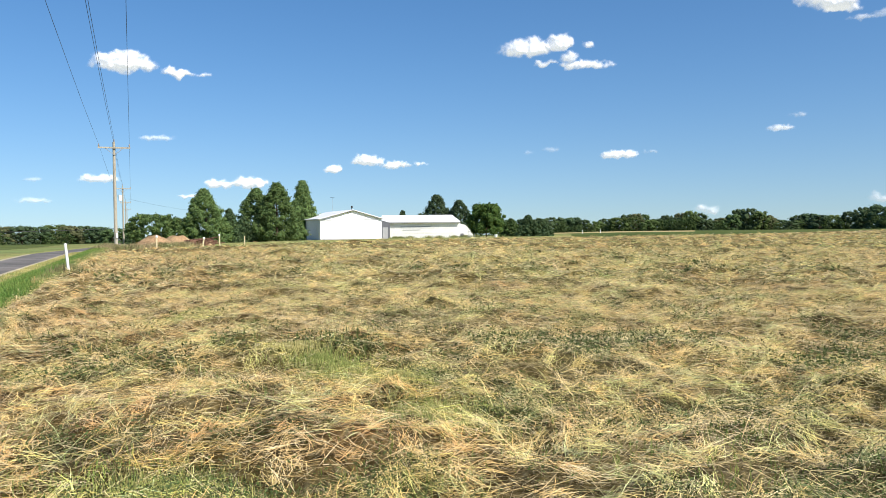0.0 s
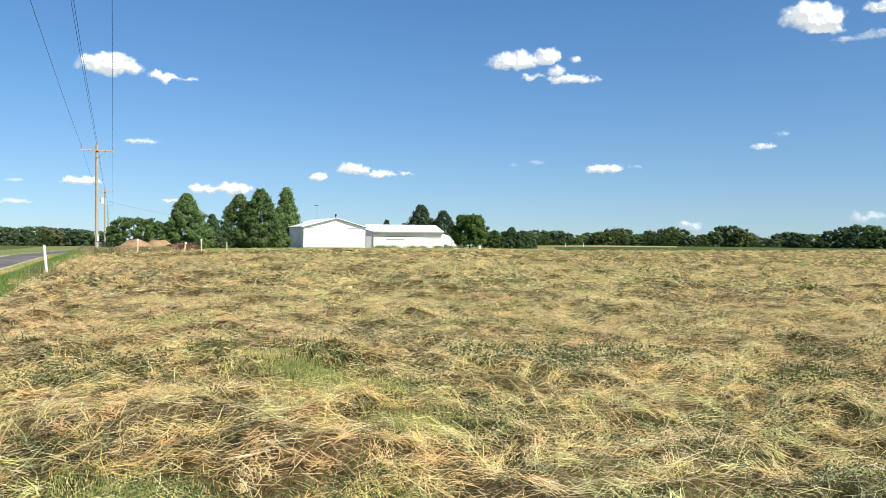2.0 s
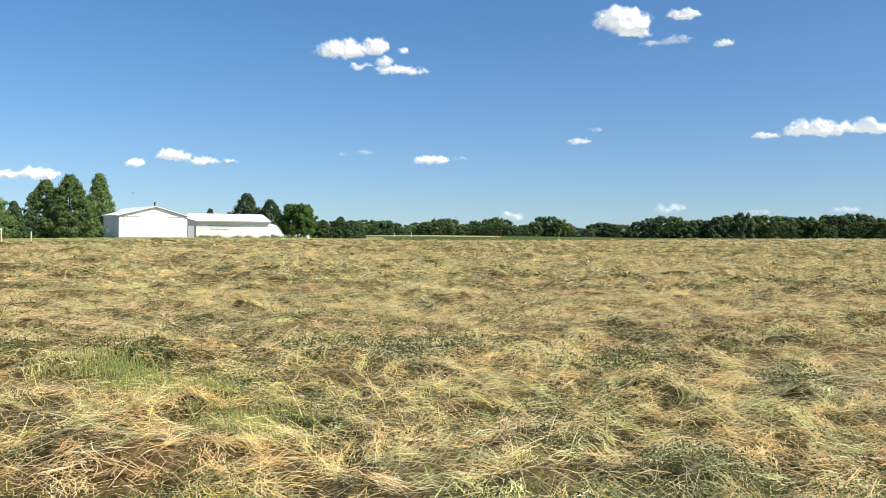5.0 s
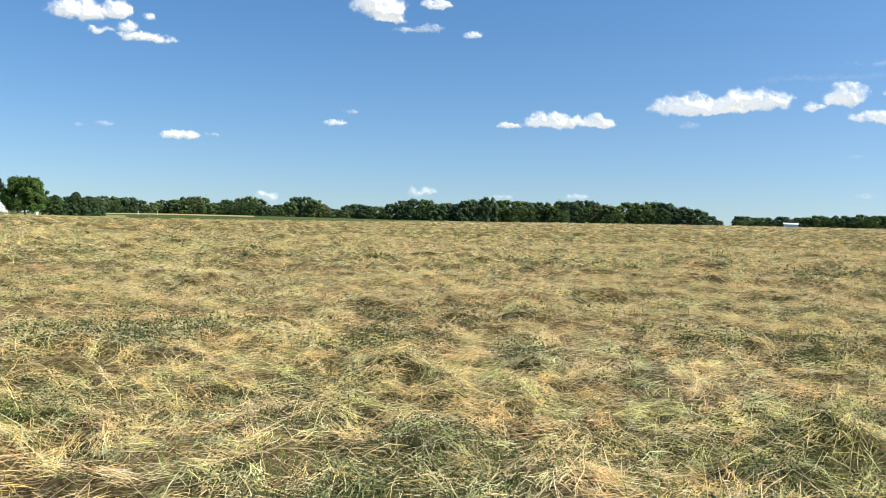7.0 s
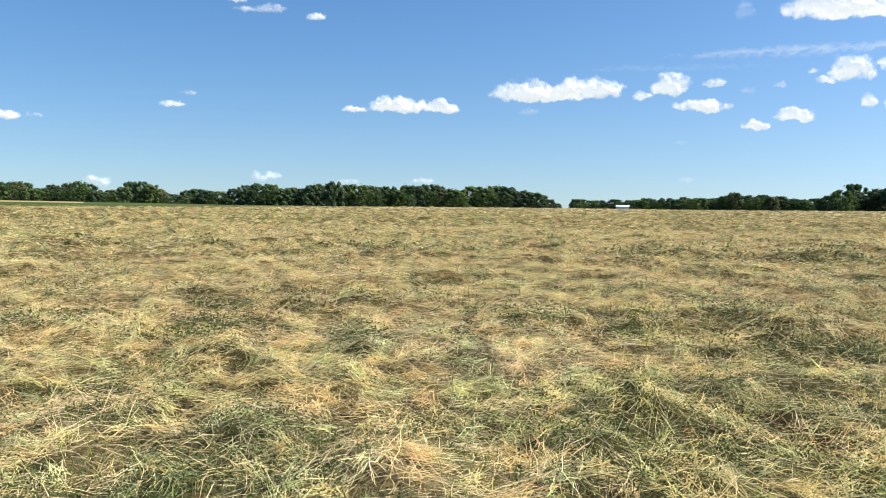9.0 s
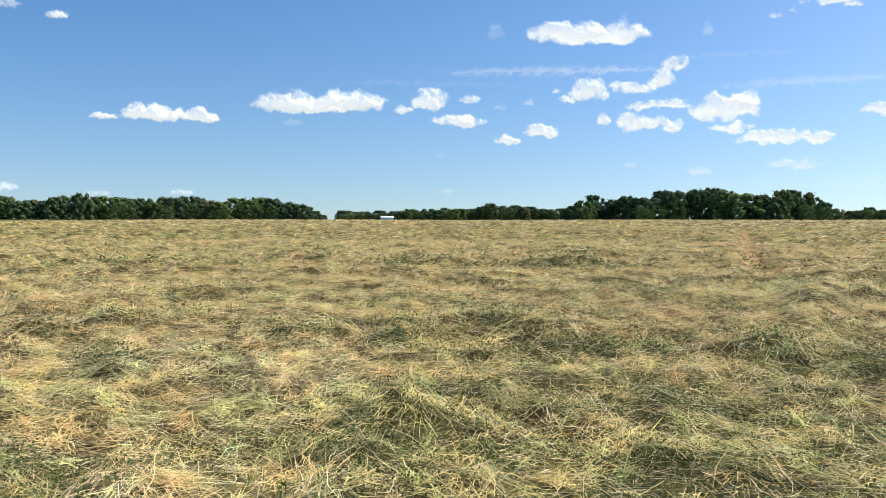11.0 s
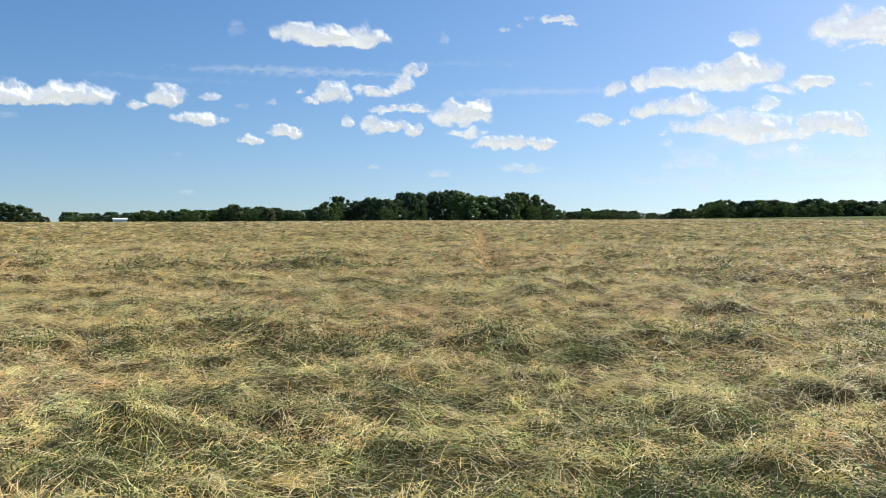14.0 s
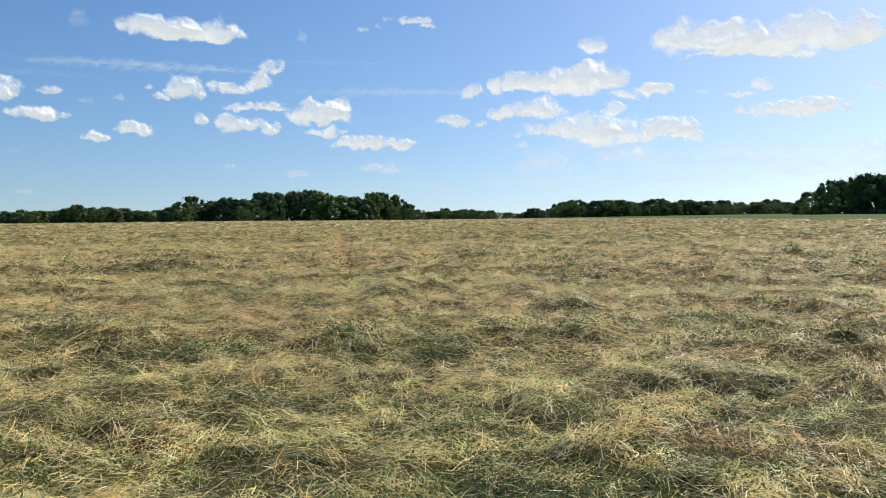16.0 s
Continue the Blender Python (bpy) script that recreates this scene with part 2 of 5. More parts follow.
clumps("brown", -0.03, 1.3, [(54.4, 8.0), (52.9, 12.2), (82.3, 19.3), (33.2, 7.3), (26.5, 5.7), (43.0, 9.6), (67.0, 15.6)])
clumps("dark", 0.2, 0.42, [(-3.1, 8.7), (0.9, 9.4), (1.5, 8.8), (6.2, 10.2), (7.2, 10.1), (6.5, 3.8), (5.1, 3.6), (4.9, 6.8), (2.5, 4.7), (8.1, 7.3), (8.7, 6.1), (3.7, 7.2)])
clumps("dark", 0.3, 0.5, [(10.1, 5.8), (9.9, 5.1), (18.1, 3.2), (9.9, 2.1), (17.4, 1.9), (8.1, -1.5), (10.4, -3.9), (8.1, -2.9)])
clumps("dark", 0.15, 0.4, [(4.2, 3.3), (5.0, 3.6), (5.1, 2.9), (8.1, 1.4), (11.7, -1.2), (11.1, 0.5), (18.9, 3.3)])
clumps("dark", 0.32, 0.9, [(23.1, 11.0), (31.0, 2.4), (32.8, 2.6), (32.3, -9.9), (58.4, -6.9), (60.4, -13.8)])
clumps("dark", 0.17, 0.3, [(7.7, -1.6), (10.2, -3.8), (6.3, -2.1), (7.7, -1.0), (5.8, 0.4), (7.9, -2.1), (8.0, -3.1), (9.8, 2.0), (7.9, 1.4), (14.2, -0.7), (19.7, -5.7), (56.8, -4.9), (31.3, 2.2), (30.0, -10.3), (11.0, 0.3), (22.7, 10.7)])
clumps("dark", 0.17, 0.32, [(4.8, 3.6), (9.8, 5.3), (8.5, 6.1), (6.3, 3.8), (11.1, 0.4), (17.6, 3.1), (30.1, 2.2), (22.7, 10.9), (15.2, 13.8), (9.8, 2.0)])
clumps("dark", 0.14, 0.28, [(-3.1, 8.6), (-0.8, 11.7), (1.0, 9.7), (1.3, 8.7), (0.3, 8.8), (4.6, 17.2), (3.5, 6.8), (-3.8, 15.7), (-0.2, 14.8), (5.6, 12.5)])
clumps("brown", 0.09, 0.4, [(-0.5, 7.5), (-1.6, 5.7), (-0.7, 5.6), (-5.7, 12.8), (-4.0, 10.8), (-1.0, 10.6), (-3.7, 7.5), (-2.7, 6.2)])
clumps("brown", 0.0, 0.4, [(9.1, -3.4), (5.6, -1.8), (5.8, -1.3)])
# Dark green wads here; their tone also paints in the shade over this corner.
clumps("dark", 0.1, 0.45, [(6.6, -1.8), (6.6, -2.4), (5.7, -2.2), (6.9, -1.6), (8.0, -2.6), (6.4, -1.1), (9.9, -3.0), (12.6, -4.9)])
clumps("straw", 0.06, 0.8, [(-0.9, 12.4), (1.8, 10.0), (5.7, 5.8), (2.9, 3.9), (1.7, 5.3), (5.8, 7.4), (5.6, 5.4)])


TRACK_SOIL = (0.38, 0.26, 0.12)


def wheel_track(x, y):
    """A worn wheel track through the field, from 0 to 1."""
    return np.exp(-((y - 0.25 * x + 0.58) / 0.43) ** 2) * ease(21, 26, x) * (1 - ease(80, 130, x))


def hay_height(x, y):
    """Height of the hay over the ground: swaths, wads and the clumps above."""
    x, y = np.atleast_1d(np.asarray(x, float)), np.atleast_1d(np.asarray(y, float))
    r = np.hypot(x, y)
    h = 0.03 + 0.15 * np.maximum(fbm(x, y, 1.1, 11) - 0.42, 0) * 2 + 0.11 * (lattice(x, y, 0.36, 5) - 0.35) + 0.04 * (lattice(x, y, 0.15, 6) - 0.4)
    h += 0.22 * np.maximum(fbm(x, y, 2.6, 23, 3) - 0.56, 0) * 2.0
    far = ease(6, 25, r)
    h += far * (0.19 * np.maximum(fbm(x, y, 2.2, 41, 3) - 0.48, 0) * 2 + 0.15 * ease(0.45, 1.0, lattice(x, y, 0.95, 43)) * (0.5 + lattice(x, y, 0.3, 44)) + 0.02)
    wad = np.zeros_like(x)
    for kind, high, broad, cx, cy in CLUMPS:
        near = np.nonzero((np.abs(x - cx) < 3 * broad) & (np.abs(y - cy) < 3 * broad))
        if near[0].size:
            qx, qy = x[near], y[near]
            d = ((qx - cx) ** 2 + (qy - cy) ** 2) / broad**2
            wad[near] = np.maximum(wad[near], 0.75 * high * np.exp(-d * (0.5 + lattice(qx, qy, 0.45, 78))) * (0.35 + 1.2 * lattice(qx, qy, 0.22, 77)))
    h = (h + wad) * (1 - 0.85 * wheel_track(x, y))
    return (np.maximum(h, 0.005) - 0.24 * ease(30, 75, r)) * (1 - ease(-0.6, 0.2, verge_side(x, y)))


STRAW, PALE, GREEN, DEEP, BROWN, LUSH = (np.array(c) for c in ((0.7, 0.53, 0.245), (0.92, 0.79, 0.5), (0.475, 0.435, 0.17), (0.09, 0.12, 0.04), (0.57, 0.355, 0.165), (0.33, 0.38, 0.08)))


def hay_tone(x, y, chance):
    """Colour of the hay at a place; chance is a number from 0 to 1 for each strand."""
    x, y = np.asarray(x, float), np.asarray(y, float)
    green = np.clip(0.4 + 0.28 * ease(13, 5, np.hypot(x, y)) * ease(0.0, 3.0, x) + 1.6 * (fbm(x, y, 3.0, 61) - 0.5) + 0.9 * (fbm(x, y, 14.0, 66, 2) - 0.5) - 0.5 * ease(1.5, -5, x + 0.25 * (y - 8)) * ease(60, 20, y), 0, 1)
    brown = np.clip(4.0 * (fbm(x, y, 2.1, 71) - 0.65), 0, 0.8) + 0.32 * ease(0.5, -4, x + 0.2 * y) * (0.4 + fbm(x, y, 1.0, 73, 3))
    dark = np.clip(6.0 * (fbm(x, y, 0.8, 81) - 0.56), 0, 0.9)
    brown = np.maximum(brown, 0.8 * wheel_track(x, y))
    pale, lush = np.zeros_like(x), np.zeros_like(x)
    for kind, high, broad, cx, cy in CLUMPS:
        d = ((x - cx) ** 2 + (y - cy) ** 2) / (broad * 1.25) ** 2
        if not (d < 9).any():
            continue
        w = np.exp(-d)
        if kind == "dark":
            dark = np.maximum(dark, 0.6 * w)
        elif kind == "brown":
            brown = np.maximum(brown, 0.85 * w)
        elif kind == "straw":
            pale = np.maximum(pale, w)
            green = green * (1 - 0.8 * w)
        else:
            lush = np.maximum(lush, 0.7 * w)
    pick = lambda a, b, f: a + (b - a) * np.asarray(f)[..., None]
    c = pick(STRAW, GREEN, green * (0.55 + 0.45 * (chance * 7.13 % 1)))
    c = pick(c, BROWN, np.clip(brown, 0, 0.85))
    c = pick(c, DEEP, dark * (0.5 + 0.5 * (chance * 3.7 % 1)))
    c = pick(c, LUSH, lush)
    c = pick(c, PALE, np.clip((chance > 0.76) * 0.85 * (1 - 0.3 * dark) + 0.3 * pale, 0, 1))
    c = c * (np.clip(0.35 + 1.4 * fbm(x, y, 0.4, 101, 3), 0.6, 1.5) * np.clip(0.87 + 0.35 * fbm(x, y, 1.7, 105, 3), 0.6, 1.4))[..., None]
    return c * (0.5 + 0.95 * (chance * 13.7 % 1) ** 1.3)[..., None]


# ---- the ground, one sheet to the horizon ----
def build_ground():
    az = np.radians(np.r_[np.arange(-180, -118, 3.0), np.arange(-118, 36, 0.3), np.arange(36, 180, 3.0)])
    rings = np.r_[0.004, 0.5, 1.2, 2.0, 2.0 * np.exp(np.arange(1, 301) * 0.014), np.geomspace(140, 4800, 60)]
    a, r = np.meshgrid(az, rings)
    x, y = -np.sin(a) * r, np.cos(a) * r
    edge = np.interp(np.degrees(a), COMPASS, EDGE) * (1 + 0.02 * np.sin(a * 40))
    mown = (verge_side(x, y) < 0.1 + 0.5 * (lattice(x, y, 1.1, 3) - 0.5)) & (r < edge)
    z = land(x, y) + np.where(mown, hay_height(x, y) * 0.85, 0)
    verts = np.c_[x.ravel(), y.ravel(), z.ravel()]
    rows, cols = x.shape
    i, j = np.meshgrid(np.arange(rows - 1), np.arange(cols), indexing="ij")
    k = (j + 1) % cols
    quads = np.stack([i * cols + j, i * cols + k, (i + 1) * cols + k, (i + 1) * cols + j], -1).reshape(-1, 4)[:, ::-1]
    chance = lattice(x, y, 0.05, 9)
    # Hay colour cut far down: shade under the strands is painted in, less far off.
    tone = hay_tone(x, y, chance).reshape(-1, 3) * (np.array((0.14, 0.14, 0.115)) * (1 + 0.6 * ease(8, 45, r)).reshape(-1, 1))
    tone += (np.array(TRACK_SOIL) - tone) * (0.7 * wheel_track(x, y)).reshape(-1, 1)
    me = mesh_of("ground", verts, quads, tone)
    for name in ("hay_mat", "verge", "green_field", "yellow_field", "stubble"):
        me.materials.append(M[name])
    cx, cy, cr, ca = x[:-1].ravel(), y[:-1].ravel(), r[:-1].ravel(), np.degrees(a[:-1].ravel())
    u = verge_side(cx, cy)
    slot = np.where(mown[:-1].ravel(), 0, np.where(u > 17.0, 2, np.where(u > 8.0, 3, np.where(u > -1, 1, 2))))
    slot = np.where((slot == 2) & (cr < 190) & (ca > -9) & (ca < 24), 1, slot)
    slot = np.where((slot == 2) & (cr > 270) & (cr < 420) & (ca > -17) & (ca < -6), 4, slot)
    me.polygons.foreach_set("material_index", slot.astype(np.int32))
    me.polygons.foreach_set("use_smooth", np.ones(len(me.polygons), bool))
    return tagged(new("ground", me), "mown hay field with grass verge and far green fields", "ground", kind="structure")


ground = build_ground()


# ---- the road ----
def strip(name, u0, u1, lift, mat, label):
    """A strip along the road, between two distances from the edge of the hay."""
    along = np.r_[np.arange(-60, 130, 1.5), np.arange(130, 520, 8)]
    across = np.linspace(u0, u1, 9)
    s, u = np.meshgrid(along, across, indexing="ij")
    wave = 0.12 * (lattice(s, u * 0, 2.3, 15) - 0.5) * np.where((u == u0) | (u == u1), 1, 0)
    x0, y0 = -2.9 - 0.36 * s, s
    x, y = x0 - (u + wave) / 1.063, y0 - (u + wave) * 0.36 / 1.063
    mid = (u - (u0 + u1) / 2) / (u1 - u0) * 2
    z = land(x, y) + lift - 0.05 * mid**2 - np.where(np.abs(mid) > 0.99, 0.1, 0)
    n, m = s.shape
    i, j = np.meshgrid(np.arange(n - 1), np.arange(m - 1), indexing="ij")
    quads = np.stack([i * m + j, i * m + j + 1, (i + 1) * m + j + 1, (i + 1) * m + j], -1).reshape(-1, 4)[:, ::-1]
    me = mesh_of(name, np.c_[x.ravel(), y.ravel(), z.ravel()], quads)
    ob = part(name, me, mat, smooth=True)
    return tagged(ob, label, name.split("_")[0], kind="structure")


strip("shoulder", 3.0, 7.6, 0.03, M["gravel"], "pale dry gravel and grass shoulder of the road")
strip("road", 3.55, 6.75, 0.09, M["asphalt"], "narrow worn grey asphalt country road")


# ---- trees ----
def leaf_cloud(rng, centres, radii, count, size, base, squash=0.8):
    """Leaf quads scattered over clumps; returns places, quads and tones."""
    pick = rng.integers(0, len(centres), count)
    way = rng.normal(size=(count, 3))
    way /= np.linalg.norm(way, axis=1, keepdims=True)
    depth = rng.uniform(0.5, 1.0, count) + rng.exponential(0.2, count)
    p = centres[pick] + way * (radii[pick] * depth)[:, None] * [1, 1, squash]
    n = way + rng.normal(scale=0.5, size=(count, 3)) + [0, 0, 0.35]
    n /= np.linalg.norm(n, axis=1, keepdims=True)
    t = np.cross(n, rng.normal(size=(count, 3)))
    t /= np.linalg.norm(t, axis=1, keepdims=True)
    b = np.cross(n, t)
    s = size * rng.uniform(0.6, 1.35, count)[:, None]
    verts = np.stack([p - t * s, p - b * s * 0.55, p + t * s, p + b * s * 0.55], 1).reshape(-1, 3)
    quads = np.arange(count * 4).reshape(-1, 4)
    shade = rng.uniform(0.8, 1.2, count) * rng.uniform(0.85, 1.15, len(centres))[pick]
    hue = rng.uniform(-1, 1, count) * 0.12
    tone = np.asarray(base) * shade[:, None] * np.c_[1 + hue, np.ones(count), 1 - hue]
    return verts, quads, np.repeat(tone, 4, 0)


def blob(centre, radius, rng, base):
    """A rough low core inside a clump of leaves."""
    bm = bmesh.new()
    bmesh.ops.create_icosphere(bm, subdivisions=1, radius=1)
    v = np.array([w.co[:] for w in bm.verts]) * rng.uniform(0.75, 1.1, (len(bm.verts), 1))
    f = np.array([[w.index for w in g.verts] for g in bm.faces])[:, [0, 1, 2, 2]]
    bm.free()
    # a touch darker than the leaves: the crown's inner shade put into the tone
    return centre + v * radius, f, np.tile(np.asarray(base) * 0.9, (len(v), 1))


def crown_shape(kind, h, w, rng, n):
    """Centres and radii of the leaf clumps of a crown."""
    a = np.arange(n) * 2.39996 + rng.uniform(-0.5, 0.5, n)
    t = (np.arange(n) + rng.uniform(0, 1, n)) / n
    if kind == "round":
        up = 0.19 + 0.81 * t
        wide = np.sqrt(np.clip(1 - ((up - 0.5) / 0.58) ** 2, 0.05, 1))
        rad = h * 0.085 * rng.uniform(0.5, 1.5, n)
    elif kind == "wood":
        up = 0.03 + 0.97 * t**1.1
        wide = np.clip(1 - (np.clip(up - 0.4, 0, 1) / 0.66) ** 2, 0.1, 1) ** 0.55
        rad = h * 0.13 * rng.uniform(0.5, 1.4, n)
    elif kind == "cone":
        up = 0.06 + 0.94 * t**1.15
        wide = np.clip(1.03 - up, 0.015, 1) ** 0.85 * np.clip(0.6 + up * 2.0, 0, 1)
        rad = h * 0.068 * rng.uniform(0.5, 1.5, n) * (1.25 - 0.65 * up)
    else:
        up = 0.03 + 0.95 * t**1.25
        wide = np.clip(1.02 - up, 0.03, 1) ** 0.85 * (0.85 + 0.3 * rng.uniform(0, 1, n))
        rad = h * 0.085 * rng.uniform(0.6, 1.3, n) * (1.1 - 0.5 * up)
    out = rng.uniform(0.1, 1, n) ** 0.36 * wide * (w * 0.6 - rad * 0.75).clip(0) * np.where(rng.uniform(0, 1, n) < 0.18, 1.14, 1.0)
    lean = rng.normal(scale=0.02 * w, size=2)
    c = np.c_[np.cos(a) * out + lean[0] * up, np.sin(a) * out + lean[1] * up, np.minimum(up * h - rad * 0.3, h - rad * 0.85)]
    return c, rad


def tree(name, kind, h, w, leaves, size, base, seed, clump_count=26, label="", category="tree", group="", core=0.84):
    """A tree at the origin: tapered trunk with limbs, and a crown of leaf clumps over rough cores."""
    rng = np.random.default_rng(seed)
    ob = thing(name, (0, 0, 0))
    c, rad = crown_shape(kind, h, w, rng, clump_count)
    bm = bmesh.new()
    rod(bm, (0, 0, -0.4), (0, 0, h * 0.3), h * 0.026, h * 0.019)
    rod(bm, (0, 0, h * 0.3), (0, 0, h * 0.8), h * 0.019, h * 0.006)
    for k in range(6):
        q = c[int(k * len(c) / 6)]
        rod(bm, (0, 0, max(q[2] * 0.55, h * 0.12)), q, h * 0.009, h * 0.003, 5)
    part("trunk", bm, M["bark"], ob)
    sets = [leaf_cloud(rng, c, rad, leaves, size, base)]
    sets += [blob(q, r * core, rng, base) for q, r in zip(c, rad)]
    verts, quads, tone, start = [], [], [], 0
    for v, f, col in sets:
        verts.append(v), quads.append(f + start), tone.append(col)
        start += len(v)
    quads = np.concatenate(quads)
    me = bpy.data.meshes.new("crown")
    me.from_pydata(np.concatenate(verts).tolist(), [], [list(dict.fromkeys(q)) for q in quads.tolist()])
    a = me.attributes.new("tone", "FLOAT_COLOR", "POINT")
    a.data.foreach_set("color", np.c_[np.concatenate(tone), np.ones(start)].astype(np.float32).ravel())
    part("crown", me, M["leaf"], ob)
    return tagged(ob, label, category, group)


OAK, LIME, CEDAR, PINE = (0.062, 0.094, 0.033), (0.075, 0.125, 0.035), (0.05, 0.078, 0.036), (0.052, 0.078, 0.04)


def spot(az, dist):
    """The foot of a thing at a bearing to the left of +y and a distance."""
    x, y = -math.sin(radians(az)) * dist, math.cos(radians(az)) * dist
    return x, y, ground_z(x, y)


def top_at(az, dist, rise):
    """Height of a thing there whose top stands at that angle over the level."""
    return EYE + dist * math.tan(radians(rise)) - spot(az, dist)[2]


# the far woods: kinds, then each tree a copy of one of them; distance haze is put into their leaf colour, blue raised
# most
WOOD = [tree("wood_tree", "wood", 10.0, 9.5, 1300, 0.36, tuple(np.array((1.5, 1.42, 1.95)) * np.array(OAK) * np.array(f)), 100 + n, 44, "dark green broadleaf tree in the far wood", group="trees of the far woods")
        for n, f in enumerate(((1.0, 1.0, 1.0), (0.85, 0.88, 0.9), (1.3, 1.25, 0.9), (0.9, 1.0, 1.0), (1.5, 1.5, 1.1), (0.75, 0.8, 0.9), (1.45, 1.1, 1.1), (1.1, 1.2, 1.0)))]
used = set()


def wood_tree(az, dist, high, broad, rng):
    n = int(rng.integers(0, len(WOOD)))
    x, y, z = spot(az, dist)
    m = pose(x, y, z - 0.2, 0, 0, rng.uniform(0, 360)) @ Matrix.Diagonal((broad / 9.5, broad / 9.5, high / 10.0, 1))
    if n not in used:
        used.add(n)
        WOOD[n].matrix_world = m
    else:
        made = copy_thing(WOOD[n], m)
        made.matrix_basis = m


def canopy_kind(seed):
    """Leaf quads of one lower tree of the woods, 10 m high and 9.5 m wide."""
    rng = np.random.default_rng(seed)
    c, rad = crown_shape("wood", 10.0, 9.5, rng, 26)
    v, q, tone = leaf_cloud(rng, c, rad, 450, 0.56, np.array(OAK) * (1.1 + 0.12 * (seed % 4)))
    # cores in plain OAK, below the leaf tone, as painted shade inside the growth
    for centre, r in zip(c, rad):
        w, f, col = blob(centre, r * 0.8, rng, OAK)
        q = np.concatenate([q, f + len(v)])
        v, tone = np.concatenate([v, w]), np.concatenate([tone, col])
    return v, q, tone


CANOPY = [canopy_kind(n) for n in range(4)]
fill = []


def wood(dist, tops, spread=1.25, under=0.66, deep=40):
    """A stretch of wood: bearings and rises of its tree tops, from left to right."""
    rng = np.random.default_rng(int(-tops[0][0] * 10) + 500)
    for n, (az, rise) in enumerate(tops):
        gap = abs(tops[min(n + 1, len(tops) - 1)][0] - tops[max(n - 1, 0)][0]) / 2
        d = dist + rng.uniform(-10, deep * 0.5)
        high = top_at(az, d, rise)
        wood_tree(az, d, high, min(max(d * radians(gap) * 2.1, 5.0, high * 0.72), high * 1.35) * rng.uniform(0.95, 1.3), rng)
    for az in np.arange(tops[0][0], tops[-1][0], -0.36 * spread * 450 / dist):
        rise = float(np.interp(-az, [-a for a, _ in tops], [b for _, b in tops]))
        d = dist + rng.uniform(-18, deep)
        high, broad = top_at(az, d, rise) * rng.uniform(under - 0.15, under + 0.24), 0.0
        broad = min(d * radians(1.15), high * 1.5)
        x, y, z = spot(az + rng.uniform(-0.15, 0.15), d)
        v, q, tone = CANOPY[int(rng.integers(0, 4))]
        a = rng.uniform(0, 6.28)
        turned = np.c_[v[:, 0] * math.cos(a) - v[:, 1] * math.sin(a), v[:, 0] * math.sin(a) + v[:, 1] * math.cos(a), v[:, 2]]
        fill.append((turned * [broad / 9.5, broad / 9.5, high / 10.0] + [x, y, z - 0.2], q, tone * rng.uniform(0.8, 1.15)))


wood(450, [(36.0, 0.2), (34.6, 0.3), (33.0, 0.25), (31.5, 0.4), (30.0, 0.3), (28.8, 0.32), (27.9, 0.32), (26.9, 0.35), (25.9, 0.3), (25.0, 0.4), (24.2, 0.33), (23.3, 0.32), (22.5, 0.25), (21.7, 0.16), (20.8, 0.1)])
wood(520, [(-4.5, 0.45), (-5.6, 0.5), (-6.8, 0.55), (-7.7, 0.6), (-8.5, 0.5), (-8.96, 0.57), (-9.53, 0.41), (-10.2, 0.13), (-10.5, 0.28), (-11.2, 0.47), (-12.0, 0.53), (-12.5, 0.72), (-13.1, 0.78), (-13.65, 0.74),
           (-14.0, 0.35), (-14.6, 0.42), (-15.1, 0.64), (-15.65, 0.48), (-16.0, 0.78), (-16.6, 0.92), (-17.1, 0.76), (-17.6, 0.31), (-18.15, 0.38), (-18.7, 0.41), (-19.2, 0.66), (-19.7, 0.98), (-20.3, 1.01), (-20.9, 0.81), (-21.4, 0.55),
           (-22.1, 0.25), (-22.8, 0.17), (-23.3, 0.52), (-23.8, 0.62), (-24.4, 0.52), (-25.0, 0.5), (-26.1, 0.71)])
wood(480, [(-26.9, 0.96), (-28.0, 1.1), (-28.7, 1.05), (-29.3, 0.8), (-30.0, 0.89), (-30.8, 0.84), (-31.4, 1.12), (-32.1, 1.22), (-32.8, 1.39), (-33.3, 1.17), (-34.4, 1.21), (-35.0, 1.14), (-35.8, 1.09), (-36.5, 1.15), (-37.1, 0.93),
           (-37.7, 1.25), (-38.3, 1.23), (-39.1, 1.36), (-39.8, 1.31), (-40.4, 1.09), (-41.2, 1.03), (-42.3, 1.29), (-43.2, 1.19), (-43.9, 1.36), (-44.7, 1.31), (-45.5, 1.09), (-46.4, 0.96), (-47.0, 0.82), (-47.6, 0.52), (-48.1, 0.25)])
wood(850, [(-49.2, 0.56), (-49.7, 0.57), (-50.3, 0.5), (-50.9, 0.52), (-51.4, 0.3), (-51.9, 0.6), (-52.9, 0.57), (-53.4, 0.6), (-54.0, 0.74), (-54.7, 0.66), (-55.3, 0.77), (-56.0, 0.71), (-56.4, 0.87), (-57.0, 0.76), (-57.4, 0.82),
           (-58.0, 0.8), (-58.5, 0.84), (-59.0, 1.0), (-59.5, 1.23), (-60.2, 1.06), (-60.8, 1.0), (-61.3, 1.11), (-61.8, 1.0), (-62.3, 1.03), (-63.0, 0.9), (-63.6, 0.87), (-64.3, 0.95)], under=0.75)
